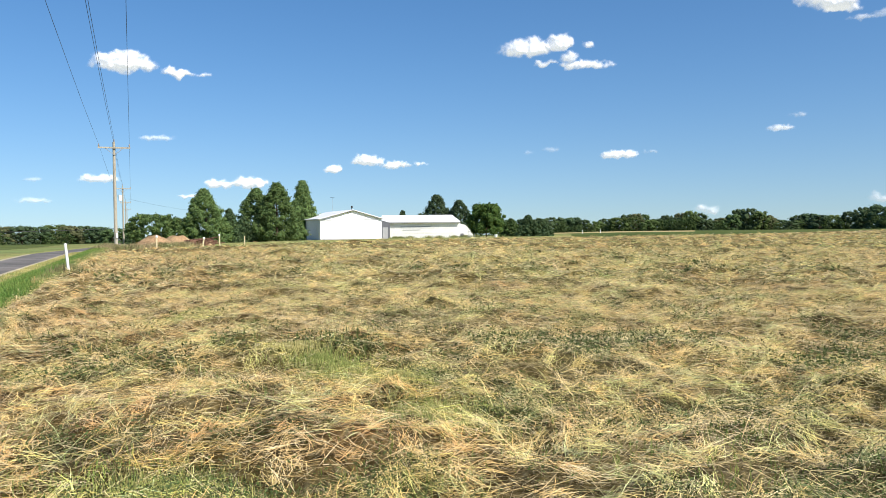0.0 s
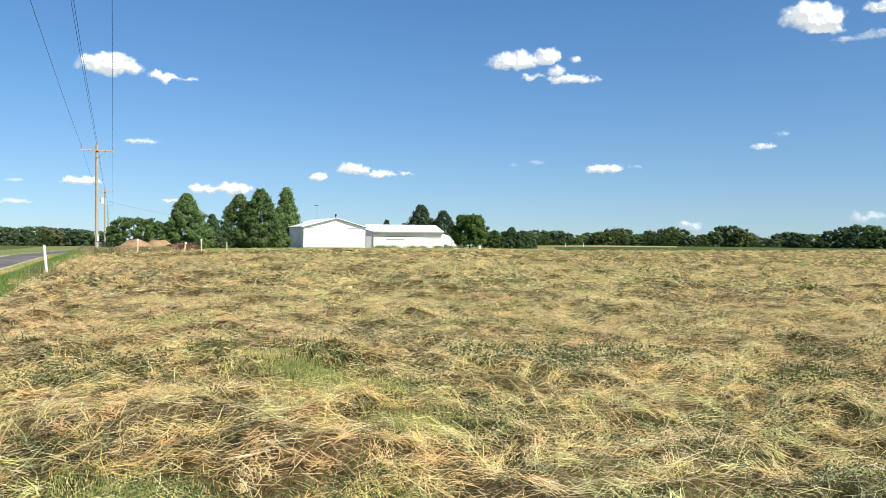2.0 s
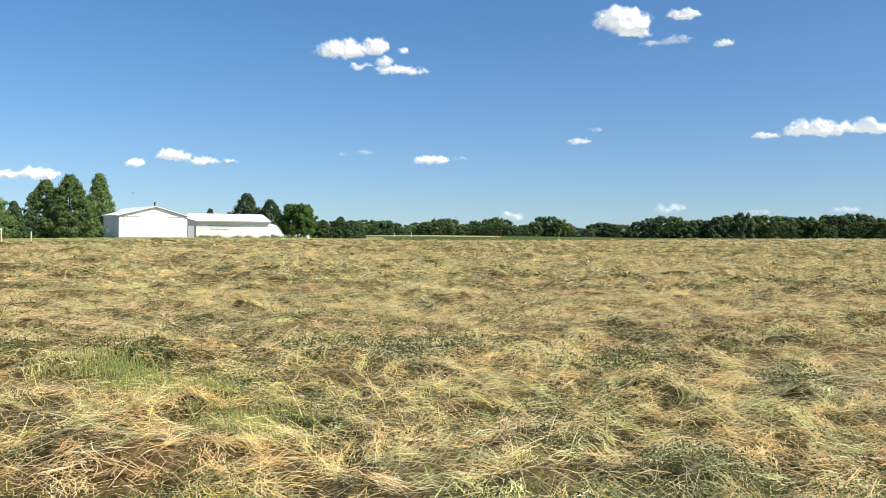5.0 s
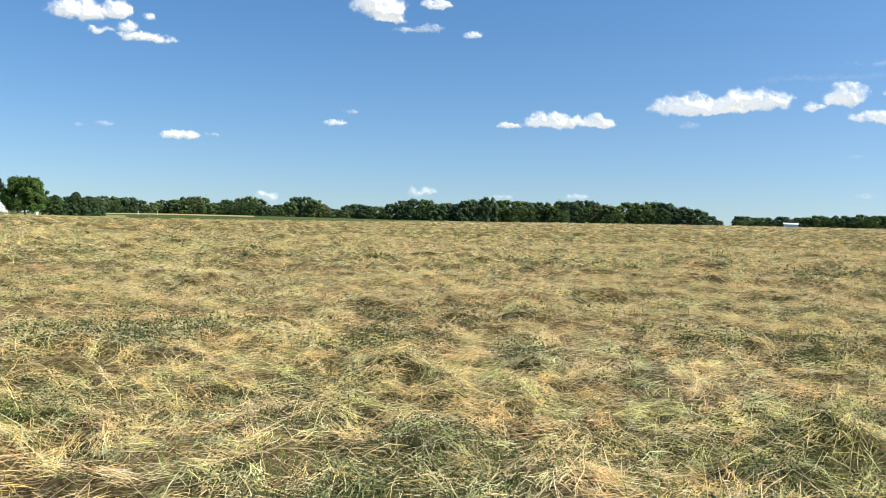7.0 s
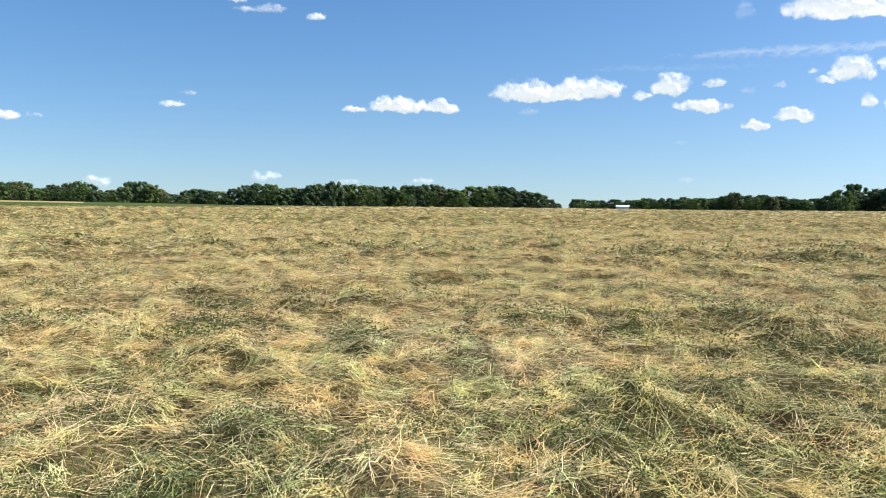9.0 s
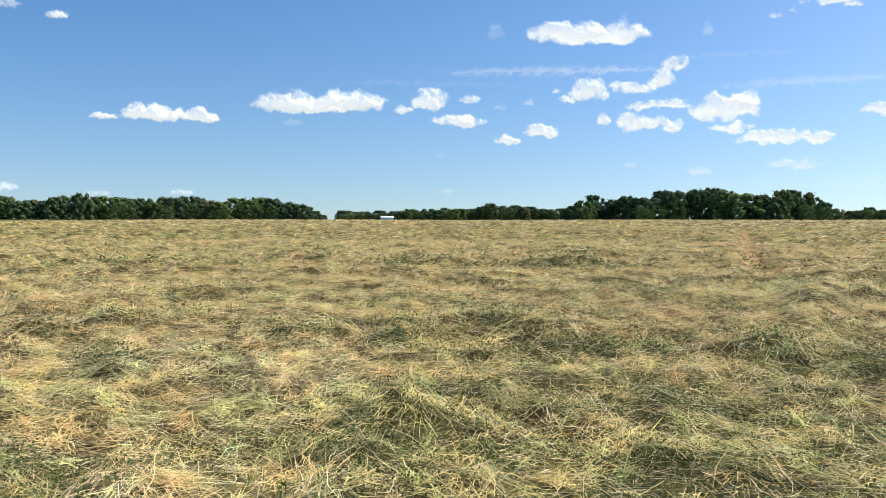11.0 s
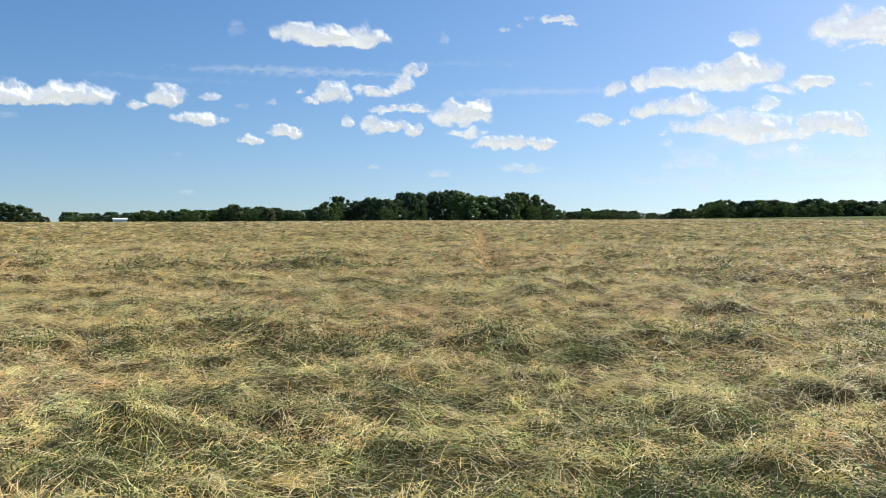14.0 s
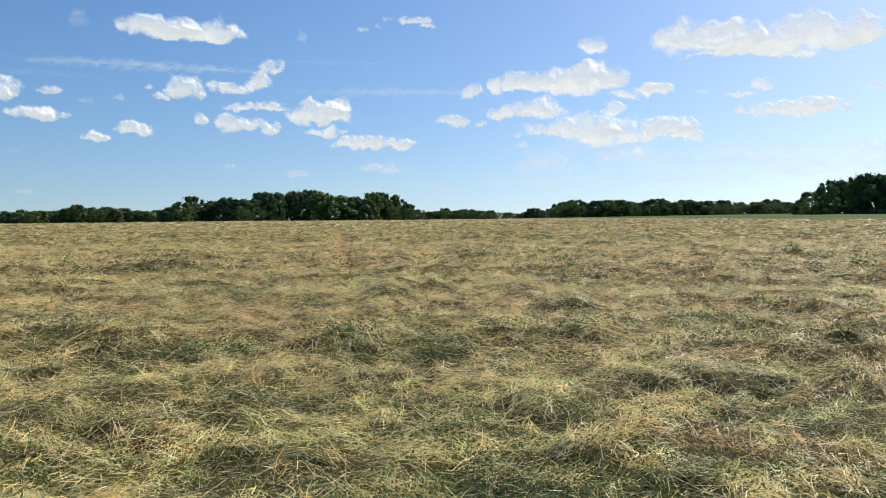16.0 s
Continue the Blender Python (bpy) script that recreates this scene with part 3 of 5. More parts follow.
wood(400, [(-64.7, 0.98), (-65.2, 1.13), (-65.9, 1.5), (-66.6, 1.92), (-67.2, 1.45), (-68.0, 1.6), (-68.7, 1.85), (-69.5, 1.75), (-70.3, 1.73), (-71.0, 2.23), (-71.8, 2.23), (-72.6, 2.12), (-73.3, 2.31), (-74.3, 2.42), (-74.9, 2.23),
           (-76.0, 2.07), (-77.1, 1.99), (-77.9, 1.84), (-78.4, 2.29), (-79.0, 2.29), (-79.7, 2.17), (-80.2, 1.83), (-80.9, 1.53)], deep=50)
wood(1000, [(-81.4, 1.1), (-82.4, 0.97), (-83.0, 1.0), (-83.5, 1.21), (-84.3, 1.05), (-85.1, 1.14), (-85.9, 1.05), (-86.6, 1.07), (-87.8, 0.92), (-88.6, 0.84), (-89.1, 1.0), (-89.6, 1.23), (-90.1, 1.08), (-90.6, 1.2)], under=0.8)
wood(650, [(-91.1, 1.54), (-91.8, 1.7), (-92.4, 1.81), (-93.2, 1.62), (-93.8, 1.75), (-94.5, 1.81), (-95.4, 1.81), (-96.0, 1.7), (-96.6, 1.62), (-97.2, 1.75), (-97.8, 1.88), (-98.7, 1.65), (-99.6, 1.8), (-100.3, 1.7), (-100.9, 1.72), (-102.0, 1.75),
           (-103.0, 1.63), (-104.0, 1.63), (-104.9, 1.8), (-105.7, 1.62), (-106.5, 1.6)], spread=0.9, under=0.8)
wood(330, [(-106.6, 1.75), (-107.3, 2.28), (-108.0, 2.7), (-108.6, 3.0), (-109.2, 2.88), (-109.9, 3.15), (-110.5, 3.38), (-111.1, 3.29), (-112.0, 3.4), (-113.0, 3.5), (-114.2, 3.4), (-115.5, 3.6)])


counts = np.cumsum([0] + [len(v) for v, _, _ in fill])
under_me = mesh_of("far_woods", np.concatenate([v for v, _, _ in fill]), np.concatenate([q + n for (_, q, _), n in zip(fill, counts)]), np.concatenate([t for _, _, t in fill]))
tagged(part("far_woods", under_me, M["leaf"]), "dense dark green lower growth of the far woods", "woods", kind="stuff")


# the trees of the farmstead
def place_tree(ob, az, dist, rise, h):
    x, y, z = spot(az, dist)
    s = top_at(az, dist, rise) / h
    ob.matrix_world = pose(x, y, z, 0, 0, 37 * az) @ Matrix.Diagonal((s, s, s, 1))
    return ob


def farm_tree(kind, az, dist, rise, ratio, base, seed, leaves, label, category="tree"):
    h = top_at(az, dist, rise)
    ob = tree("tree" if category == "tree" else category, kind, h, h * ratio, int(leaves * 2.0), 0.17, np.array(base) * 1.6, seed, 240 if kind == "cone" else 130, label, category, core=0.6)
    return place_tree(ob, az, dist, rise, h)


farm_tree("round", 19.3, 140, 1.0, 1.5, np.array(OAK) * 1.15, 1, 5000, "low broad green tree behind the soil heaps")
farm_tree("round", 17.6, 150, 0.75, 1.2, np.array(OAK) * 0.9, 2, 3500, "dark green bushy tree beside the farmstead")
farm_tree("cone", 15.9, 140, 2.64, 1.05, np.array(OAK) * 1.45, 3, 9000, "tall pointed green tree of the farmstead")
farm_tree("cedar", 14.4, 142, 1.35, 0.75, CEDAR, 4, 5000, "dark green cedar beside the tall tree", "cedar")
farm_tree("cedar", 17.0, 146, 0.5, 1.0, CEDAR, 41, 3000, "dark green low cedar under the tall tree", "cedar")
farm_tree("cedar", 13.5, 145, 0.75, 1.0, CEDAR, 42, 3000, "dark green low cedar near the yard", "cedar")
farm_tree("cone", 12.6, 150, 2.7, 1.1, np.array(OAK) * 1.25, 5, 7000, "tall green broadleaf tree by the white barn")
farm_tree("cone", 11.3, 146, 3.08, 1.05, np.array(OAK) * 1.1, 6, 8000, "tall dark green broadleaf tree by the white barn")
farm_tree("cone", 9.6, 165, 3.22, 0.62, np.array(OAK) * 1.45, 7, 9000, "tall pointed green tree behind the white barn")
farm_tree("cedar", 20.5, 150, 0.1, 1.2, CEDAR, 43, 2500, "dark green low cedar by the road", "cedar")
farm_tree("cone", 0.4, 190, 2.2, 1.15, np.array(PINE) * 0.95, 8, 7000, "dark green pine behind the long white building")
farm_tree("cone", -1.2, 188, 1.82, 1.15, np.array(PINE) * 0.9, 9, 7000, "dark green pine beside another pine")
farm_tree("cone", 2.75, 200, 1.15, 0.6, np.array(PINE) * 1.1, 10, 2500, "small green pine top behind the roof")
farm_tree("round", -3.0, 128, 1.53, 0.9, np.array(LIME) * 0.72, 11, 9000, "round bright green tree at the end of the building")
farm_tree("cedar", -5.9, 135, 0.72, 1.15, CEDAR, 12, 4500, "dark green spreading cedar beside the hay field", "cedar")
farm_tree("cedar", -4.7, 140, 0.5, 1.3, np.array(OAK) * 0.9, 13, 3500, "dark green shrub beside the hay field", "shrub")
farm_tree("cedar", -6.8, 138, 0.45, 1.3, CEDAR, 14, 3500, "dark green low cedar beside the hay field", "cedar")


# ---- the white barn ----
def barn():
    az, dist = 6.29, 150.0
    ob = thing("barn", spot(az, dist), az + 13.5)
    w, d, eave, ridge = 11.3, 22.0, 3.72, 5.25
    bm = bmesh.new()
    for y in (0.0, d):
        ends = [bm.verts.new((x, y, z)) for x, z in ((-w / 2, -0.6), (w / 2, -0.6), (w / 2, eave), (0.3, ridge - 0.06), (-w / 2, eave))]
        bm.faces.new(ends if y == 0 else ends[::-1])
    bm.verts.ensure_lookup_table()
    for i, j in ((4, 0), (1, 2), (0, 1)):
        bm.faces.new([bm.verts[i], bm.verts[i + 5], bm.verts[j + 5], bm.verts[j]])
    part("wall", bm, M["white"], ob, "white ribbed steel wall")
    # shallow ribs of the steel sheets on the gable and the shaded long side
    bm = bmesh.new()
    for k in range(25):
        x = -w / 2 + 0.12 + k * (w - 0.24) / 24
        top = eave + (ridge - eave) * (1 - abs(x - 0.3) / (w / 2 + 0.3)) - 0.12
        box(bm, (x - 0.02, -0.02, 0.02), (x + 0.02, 0.002, top))
    part("rib", bm, M["white"], ob)
    bm = bmesh.new()
    for k in range(44):
        y = 0.2 + k * 0.5
        box(bm, (-w / 2 - 0.02, y - 0.02, 0.0), (-w / 2 + 0.002, y + 0.02, eave - 0.05))
    part("rib", bm, M["white"], ob)
    for s, x in ((-1, -w / 2 - 0.35), (1, w / 2 + 0.35)):
        z = eave - 0.35 * (ridge - eave) / (w / 2)
        bm = bmesh.new()
        a = [bm.verts.new(p) for p in ((0.3, -0.35, ridge + 0.02), (x, -0.35, z), (x, d + 0.3, z), (0.3, d + 0.3, ridge + 0.02))]
        f = bm.faces.new(a if s < 0 else a[::-1])
        up = bmesh.ops.extrude_face_region(bm, geom=[f])["geom"]
        bmesh.ops.translate(bm, vec=(0, 0, 0.1), verts=[v for v in up if isinstance(v, bmesh.types.BMVert)])
        bmesh.ops.recalc_face_normals(bm, faces=bm.faces)
        part("roof", bm, M["roof"], ob, "white steel roof slope")
        bm = bmesh.new()
        rod(bm, (0.3, -0.37, ridge - 0.03), (x, -0.37, z - 0.05), 0.07, 0.07, 4)
        part("trim", bm, M["trim"], ob, "grey shaded rake trim")
    # the big sliding door's leaf and its rail
    bm = bmesh.new()
    box(bm, (-4.9, -0.075, 0.05), (-0.05, -0.025, 3.45))
    part("door", bm, M["white"], ob, "white sliding door leaf")
    bm = bmesh.new()
    box(bm, (0.05, -0.075, 0.05), (4.9, -0.025, 3.45))
    part("door", bm, M["white"], ob, "white sliding door leaf")
    for x0, x1 in ((-4.9, -2.3), (2.3, 4.7)):
        bm = bmesh.new()
        box(bm, (x0, -0.12, 3.47), (x1, -0.03, 3.57))
        part("door_rail", bm, M["trim"], ob, "grey sliding door rail")
    bm = bmesh.new()
    box(bm, (-w / 2 - 0.04, -0.1, -0.1), (w / 2, -0.03, 0.09))
    part("sill", bm, M["trim"], ob)
    # the grey lean-to along the other long side
    bm = bmesh.new()
    x0, x1 = w / 2 + 0.002, w / 2 + 1.9
    v = [bm.verts.new(p) for y in (1.2, d - 1) for p in ((x0, y, -0.6), (x1, y, -0.6), (x1, y, 2.95), (x0, y, 3.5))]
    for q in ((0, 1, 2, 3), (7, 6, 5, 4), (1, 5, 6, 2), (3, 2, 6, 7)):
        bm.faces.new([v[i] for i in q])
    part("lean_to", bm, M["grey"], ob, "grey weathered steel lean-to")
    bm = bmesh.new()
    box(bm, (w / 2 + 0.5, 1.15, 0.0), (w / 2 + 1.5, 1.19, 2.1))
    part("lean_to_door", bm, M["trim"], ob, "dark grey door")
    bm = bmesh.new()
    rod(bm, (2.3, 9, 4.5), (2.3, 9, 5.9), 0.09, 0.09)
    rod(bm, (2.3, 9, 5.9), (2.3, 9, 6.25), 0.19, 0.16)
    part("roof_vent", bm, M["dark"], ob, "dark roof vent pipe with a cap")
    return tagged(ob, "white steel barn with a low gable and sliding doors", "barn")


barn()


def long_building():
    az, dist = 1.2, 164.0
    ob = thing("farm_building", spot(az, dist), az)
    left, right, eave, ridge, d = -8.5, 6.6, 3.15, 4.45, 9.0
    bm = bmesh.new()
    box(bm, (left, 0, -0.6), (right, d, eave))
    part("wall", bm, M["white_old"], ob, "white painted wall")
    for k in range(2):
        bm = bmesh.new()
        z = 0.9 + k * 1.0
        box(bm, (left, -0.035, z), (right, 0.002, z + 0.045))
        part("siding_joint", bm, M["white_old"], ob)
    bm = bmesh.new()
    v = [bm.verts.new(p) for p in ((left - 0.3, -0.5, eave - 0.06), (right + 0.3, -0.5, eave - 0.06), (right - 1.2, d / 2, ridge), (left - 0.3, d / 2, ridge),
                                   (left - 0.3, d + 0.4, eave - 0.06), (right + 0.3, d + 0.4, eave - 0.06))]
    for q in ((0, 1, 2, 3), (3, 2, 5, 4), (1, 5, 2)):
        bm.faces.new([v[i] for i in q])
    up = bmesh.ops.extrude_face_region(bm, geom=bm.faces[:])["geom"]
    bmesh.ops.translate(bm, vec=(0, 0, 0.12), verts=[q for q in up if isinstance(q, bmesh.types.BMVert)])
    bmesh.ops.recalc_face_normals(bm, faces=bm.faces)
    part("roof", bm, M["roof"], ob, "white steel roof with a hipped end")
    bm = bmesh.new()
    box(bm, (left - 0.3, -0.62, eave - 0.22), (right + 0.3, -0.52, eave - 0.02))
    part("gutter", bm, M["trim"], ob, "grey shaded gutter")
    bm = bmesh.new()
    v = [bm.verts.new(p) for y in (0.4, d - 1) for p in ((right, y, -0.6), (right + 2.8, y, -0.6), (right + 2.8, y, 2.05), (right, y, 2.85))]
    for q in ((0, 1, 2, 3), (7, 6, 5, 4), (1, 5, 6, 2), (3, 2, 6, 7)):
        bm.faces.new([v[i] for i in q])
    part("annex", bm, M["white_old"], ob, "low white annex with a sloping roof")
    for x0, x1, z in ((left + 3.5, left + 9.5, 2.15), (left + 4, left + 7.5, 1.55)):
        bm = bmesh.new()
        box(bm, (x0, -0.06, z), (x1, -0.036, z + 0.11))
        part("wall_stain_board", bm, M["trim"], ob, "grey weathered board")
    bm = bmesh.new()
    box(bm, (right + 0.3, 0.35, -0.1), (right + 1.0, 0.395, 0.8))
    part("hatch", bm, M["grey"], ob, "small grey hatch")
    return tagged(ob, "long low white farm building with a steel roof", "farm building")


long_building()


def rail_fence(az0, az1, dist, name, label, mat, high=1.2):
    a, b = Vector(spot(az0, dist)), Vector(spot(az1, dist))
    ob = thing(name, a)
    n = max(2, int((b - a).length / 2.6))
    for k in range(n + 1):
        p = (b - a) * (k / n)
        bm = bmesh.new()
        rod(bm, p - Vector((0, 0, 0.3)), p + Vector((0, 0, high)), 0.05, 0.05, 6)
        part("fence_post", bm, mat, ob)
    for z in (high * 0.5, high * 0.95):
        bm = bmesh.new()
        rod(bm, Vector((0, 0, z)), (b - a) + Vector((0, 0, z)), 0.035, 0.035, 6)
        part("rail", bm, mat, ob)
    return tagged(ob, label, "fence")


rail_fence(3.5, -2.0, 158, "rail_fence", "white two-rail fence in front of the long building", M["post"])
rail_fence(-1.75, -2.6, 146, "rail_fence", "dark grey gate beside the round tree", M["trim"], 2.0)


def distant_shed():
    ob = thing("distant_shed", spot(-52.45, 600), -52.45)
    x, y, z = ob.matrix_world.translation
    up = EYE + 600 * math.tan(radians(-0.06)) - z
    bm = bmesh.new()
    box(bm, (-4.4, 0, -0.6), (4.4, 6, up + 1.7))
    part("wall", bm, M["white"], ob)
    bm = bmesh.new()
    v = [bm.verts.new(p) for p in ((-4.8, -0.4, up + 1.7), (4.8, -0.4, up + 1.7), (4.8, 3, up + 2.7), (-4.8, 3, up + 2.7), (-4.8, 6.4, up + 1.7), (4.8, 6.4, up + 1.7))]
    for q in ((0, 1, 2, 3), (3, 2, 5, 4), (0, 3, 4), (1, 5, 2)):
        bm.faces.new([v[i] for i in q])
    part("roof", bm, M["roof"], ob)
    return tagged(ob, "distant white shed with a pale roof before the woods", "shed")


distant_shed()


def mast(az, dist, rise):
    p = spot(az, dist)
    ob = thing("antenna_mast", p)
    h = top_at(az, dist, rise)
    bm = bmesh.new()
    rod(bm, (0, 0, -0.3), (0, 0, h), 0.035, 0.02, 6)
    part("pole", bm, M["trim"], ob)
    bm = bmesh.new()
    for k in range(4):
        rod(bm, (-0.45 + 0.1 * k, -0.05, h - 0.1 - 0.02 * k), (0.45 - 0.1 * k, 0.05, h - 0.1 - 0.02 * k), 0.03, 0.03, 5)
    part("aerial", bm, M["dark"], ob)
    return tagged(ob, "thin grey antenna mast behind the barn", "antenna")


mast(7.56, 178, 2.08)


# ---- yard vehicles and small things ----
def car(az, dist, turn, label):
    ob = thing("parked_car", spot(az, dist), turn)
    bm = bmesh.new()
    outline = [(-2.1, 0.35), (2.1, 0.35), (2.15, 0.75), (1.1, 0.92), (0.5, 1.4), (-1.2, 1.42), (-1.75, 0.98), (-2.12, 0.9)]
    a = [bm.verts.new((x, -0.85, z)) for x, z in outline]
    f = bm.faces.new(a)
    up = bmesh.ops.extrude_face_region(bm, geom=[f])["geom"]
    bmesh.ops.translate(bm, vec=(0, 1.7, 0), verts=[q for q in up if isinstance(q, bmesh.types.BMVert)])
    bmesh.ops.recalc_face_normals(bm, faces=bm.faces)
    bmesh.ops.bevel(bm, geom=bm.edges[:], offset=0.05, segments=1, affect="EDGES")
    part("body", bm, M["white"], ob)
    for y in (-0.86, 0.86):
        bm = bmesh.new()
        box(bm, (-1.15, y - 0.01, 0.97), (0.5, y + 0.01, 1.32))
        part("side_window", bm, M["glass"], ob)
        for x in (-1.35, 1.35):
            bm = bmesh.new()
            rod(bm, (x, y - 0.08, 0.33), (x, y + 0.08, 0.33), 0.33, 0.33, 14)
            part("wheel", bm, M["tyre"], ob)
    return tagged(ob, label, "car")


car(11.75, 158, 12, "white car parked under the trees of the yard")


def soil_heap(az, dist, w, h, seed):
    bm = bmesh.new()
    bmesh.ops.create_grid(bm, x_segments=28, y_segments=28, size=1)
    for v in bm.verts:
        r = min(1.0, math.hypot(v.co.x, v.co.y))
        bumps = float(fbm(v.co.x * 3 + seed, v.co.y * 3, 1.0, seed))
        v.co = Vector((v.co.x * w / 2, v.co.y * w / 2, max(0, 1 - r**2.1) * h * (0.75 + 0.5 * bumps) - 0.12))
    ob = part("soil_heap", bm, M["soil"], smooth=True)
    ob.matrix_world = pose(*spot(az, dist), 0, 0, 40 * seed)
    return tagged(ob, "heap of orange-brown dug soil beside the field", "soil heap", "soil heaps")


soil_heap(19.15, 88, 4.3, 1.15, 3)
soil_heap(17.75, 92, 4.0, 1.25, 4)
soil_heap(18.3, 86, 1.8, 0.6, 5)


def scrap_pile(az, dist):
    rng = np.random.default_rng(12)
    ob = thing("scrap_pile", spot(az, dist), az)
    for k in range(26):
        bm = bmesh.new()
        x, z, s = rng.uniform(-1.2, 1.2), rng.uniform(0.1, 0.55), rng.uniform(0.3, 0.9)
        if k % 3:
            rod(bm, (x - s, rng.uniform(-0.4, 0.4), z), (x + s, rng.uniform(-0.4, 0.4), z + rng.uniform(-0.2, 0.3)), 0.05, 0.04, 6)
        else:
            box(bm, (x - 0.3, -0.3, 0.0), (x + 0.3, 0.3, z + 0.15), pose(0, 0, 0, 0, 0, rng.uniform(-30, 30)))
            bmesh.ops.bevel(bm, geom=bm.edges[:], offset=0.03, segments=1, affect="EDGES")
        part("timber" if k % 3 else "crate", bm, M["rust"], ob)
    return tagged(ob, "pile of rusty brown scrap and old timber", "scrap pile")


scrap_pile(16.1, 80)


def marker(az, dist, base_rise, top_rise, r, mat, label, lean=0.0, knob=False, name="marker_post"):
    x, y, _ = spot(az, dist)
    z = ground_z(x, y)
    ob = thing(name, (x, y, z), az)
    h = EYE + dist * math.tan(radians(top_rise)) - z
    bm = bmesh.new()
    rod(bm, (0, 0, -0.25), (lean, 0, h), r, r, 10)
    bmesh.ops.bevel(bm, geom=[e for e in bm.edges if e.calc_face_angle(0) > 1.2], offset=r * 0.3, segments=2, affect="EDGES")
    part("shaft", bm, mat, ob)
    if knob:
        bm = bmesh.new()
        bmesh.ops.create_uvsphere(bm, u_segments=12, v_segments=8, radius=r * 1.5, matrix=Matrix.Translation((lean, 0, h)) @ Matrix.Diagonal((1, 1, 1.25, 1)))
        part("cap", bm, M["post"], ob, "white plastic cap", smooth=True)
    return tagged(ob, label, "post")


marker(24.25, 31.0, -2.8, -0.82, 0.045, M["post"], "slightly leaning white marker post on the grass verge", -0.13)
marker(19.06, 68, -1.3, -0.48, 0.06, M["stake"], "pale stake with a white cap at the field edge", 0.02, True, "boundary_stake")
marker(16.2, 70, -1.3, -0.62, 0.06, M["stake"], "leaning pale stake with a white cap at the field edge", 0.16, True, "boundary_stake")
marker(15.06, 72, -1.3, -0.42, 0.055, M["stake"], "upright pale stake with a white cap at the field edge", -0.03, True, "boundary_stake")
marker(13.45, 80, -1.1, -0.5, 0.055, M["stake"], "thin yellowish stake at the field edge", 0.0, False, "boundary_stake")
marker(17.1, 82, -1.1, -0.62, 0.055, M["stake"], "thin yellowish stake behind the soil heaps", 0.0, False, "boundary_stake")
marker(-9.55, 230, -0.5, -0.33, 0.08, M["post"], "small white post at the far field edge", 0.0, False, "boundary_stake")
marker(-10.75, 230, -0.5, -0.3, 0.08, M["post"], "small white post at the far field edge", 0.0, False, "boundary_stake")


def bucket(az, dist):
    ob = thing("white_bucket", spot(az, dist))
    bm = bmesh.new()
    rod(bm, (0, 0, 0), (0, 0, 0.42), 0.2, 0.25, 16)
    part("tub", bm, M["post"], ob)
    bm = bmesh.new()
    rod(bm, (0, 0, 0.42), (0, 0, 0.46), 0.27, 0.27, 16)
    part("lid", bm, M["post"], ob)
    return tagged(ob, "white plastic tub standing beside the round tree", "tub")


bucket(-3.65, 122)


# ---- the power line ----
P1 = Vector((-26.4, 67.0, 0))
STEP = Vector((-25.0, 66.6, 0))
side = Vector((STEP.y, -STEP.x, 0)).normalized()
TOP = 8.65
NEAR_RISE = 0.9        # the pole behind the viewer stands taller


def utility_pole(k, with_can):
    p = P1 + STEP * k
    p.z = ground_z(p.x, p.y)
    top = TOP + (NEAR_RISE if k < 0 else 0.0)
    ob = thing("utility_pole", p, math.degrees(math.atan2(side.y, side.x)))
    bm = bmesh.new()
    rod(bm, (0, 0, -0.5), (-0.02, 0, top - p.z), 0.15, 0.1, 14)
    part("pole", bm, M["pole"], ob, "weathered grey-brown wooden pole")
    z = top - p.z - 0.45
    bm = bmesh.new()
    box(bm, (-1.22, -0.2, z - 0.06), (1.22, -0.1, z + 0.06))
    part("crossarm", bm, M["pole"], ob, "weathered wooden crossarm")
    for s in (-1, 1):
        bm = bmesh.new()
        rod(bm, (s * 0.65, -0.15, z - 0.05), (0, -0.14, z - 0.6), 0.02, 0.02, 6)
        part("brace", bm, M["trim"], ob)
        bm = bmesh.new()
        rod(bm, (s * 1.15, -0.15, z + 0.05), (s * 1.15, -0.15, z + 0.2), 0.035, 0.06, 8)
        rod(bm, (s * 1.15, -0.15, z + 0.2), (s * 1.15, -0.15, z + 0.3), 0.06, 0.03, 8)
        part("insulator", bm, M["ceramic"], ob)
    bm = bmesh.new()
    rod(bm, (0, 0, top - p.z), (0, 0, top - p.z + 0.28), 0.05, 0.03, 8)
    part("insulator", bm, M["ceramic"], ob)
    if with_can:
        bm = bmesh.new()
        rod(bm, (-0.42, -0.1, 6.3 - p.z), (-0.42, -0.1, 7.2 - p.z), 0.24, 0.24, 14)
        part("transformer", bm, M["post"], ob, "pale grey transformer can")
    else:
        bm = bmesh.new()
        box(bm, (0.02, -0.24, 0.9), (0.16, -0.15, 1.3))
        part("tag", bm, M["post"], ob, "small white plate on the pole")
    return tagged(ob, "weathered wooden utility pole with a single crossarm", "utility pole", "poles of the power line")


for k, can in ((-1.12, False), (0, False), (1, True), (2, False), (3, False)):
    utility_pole(k, can)


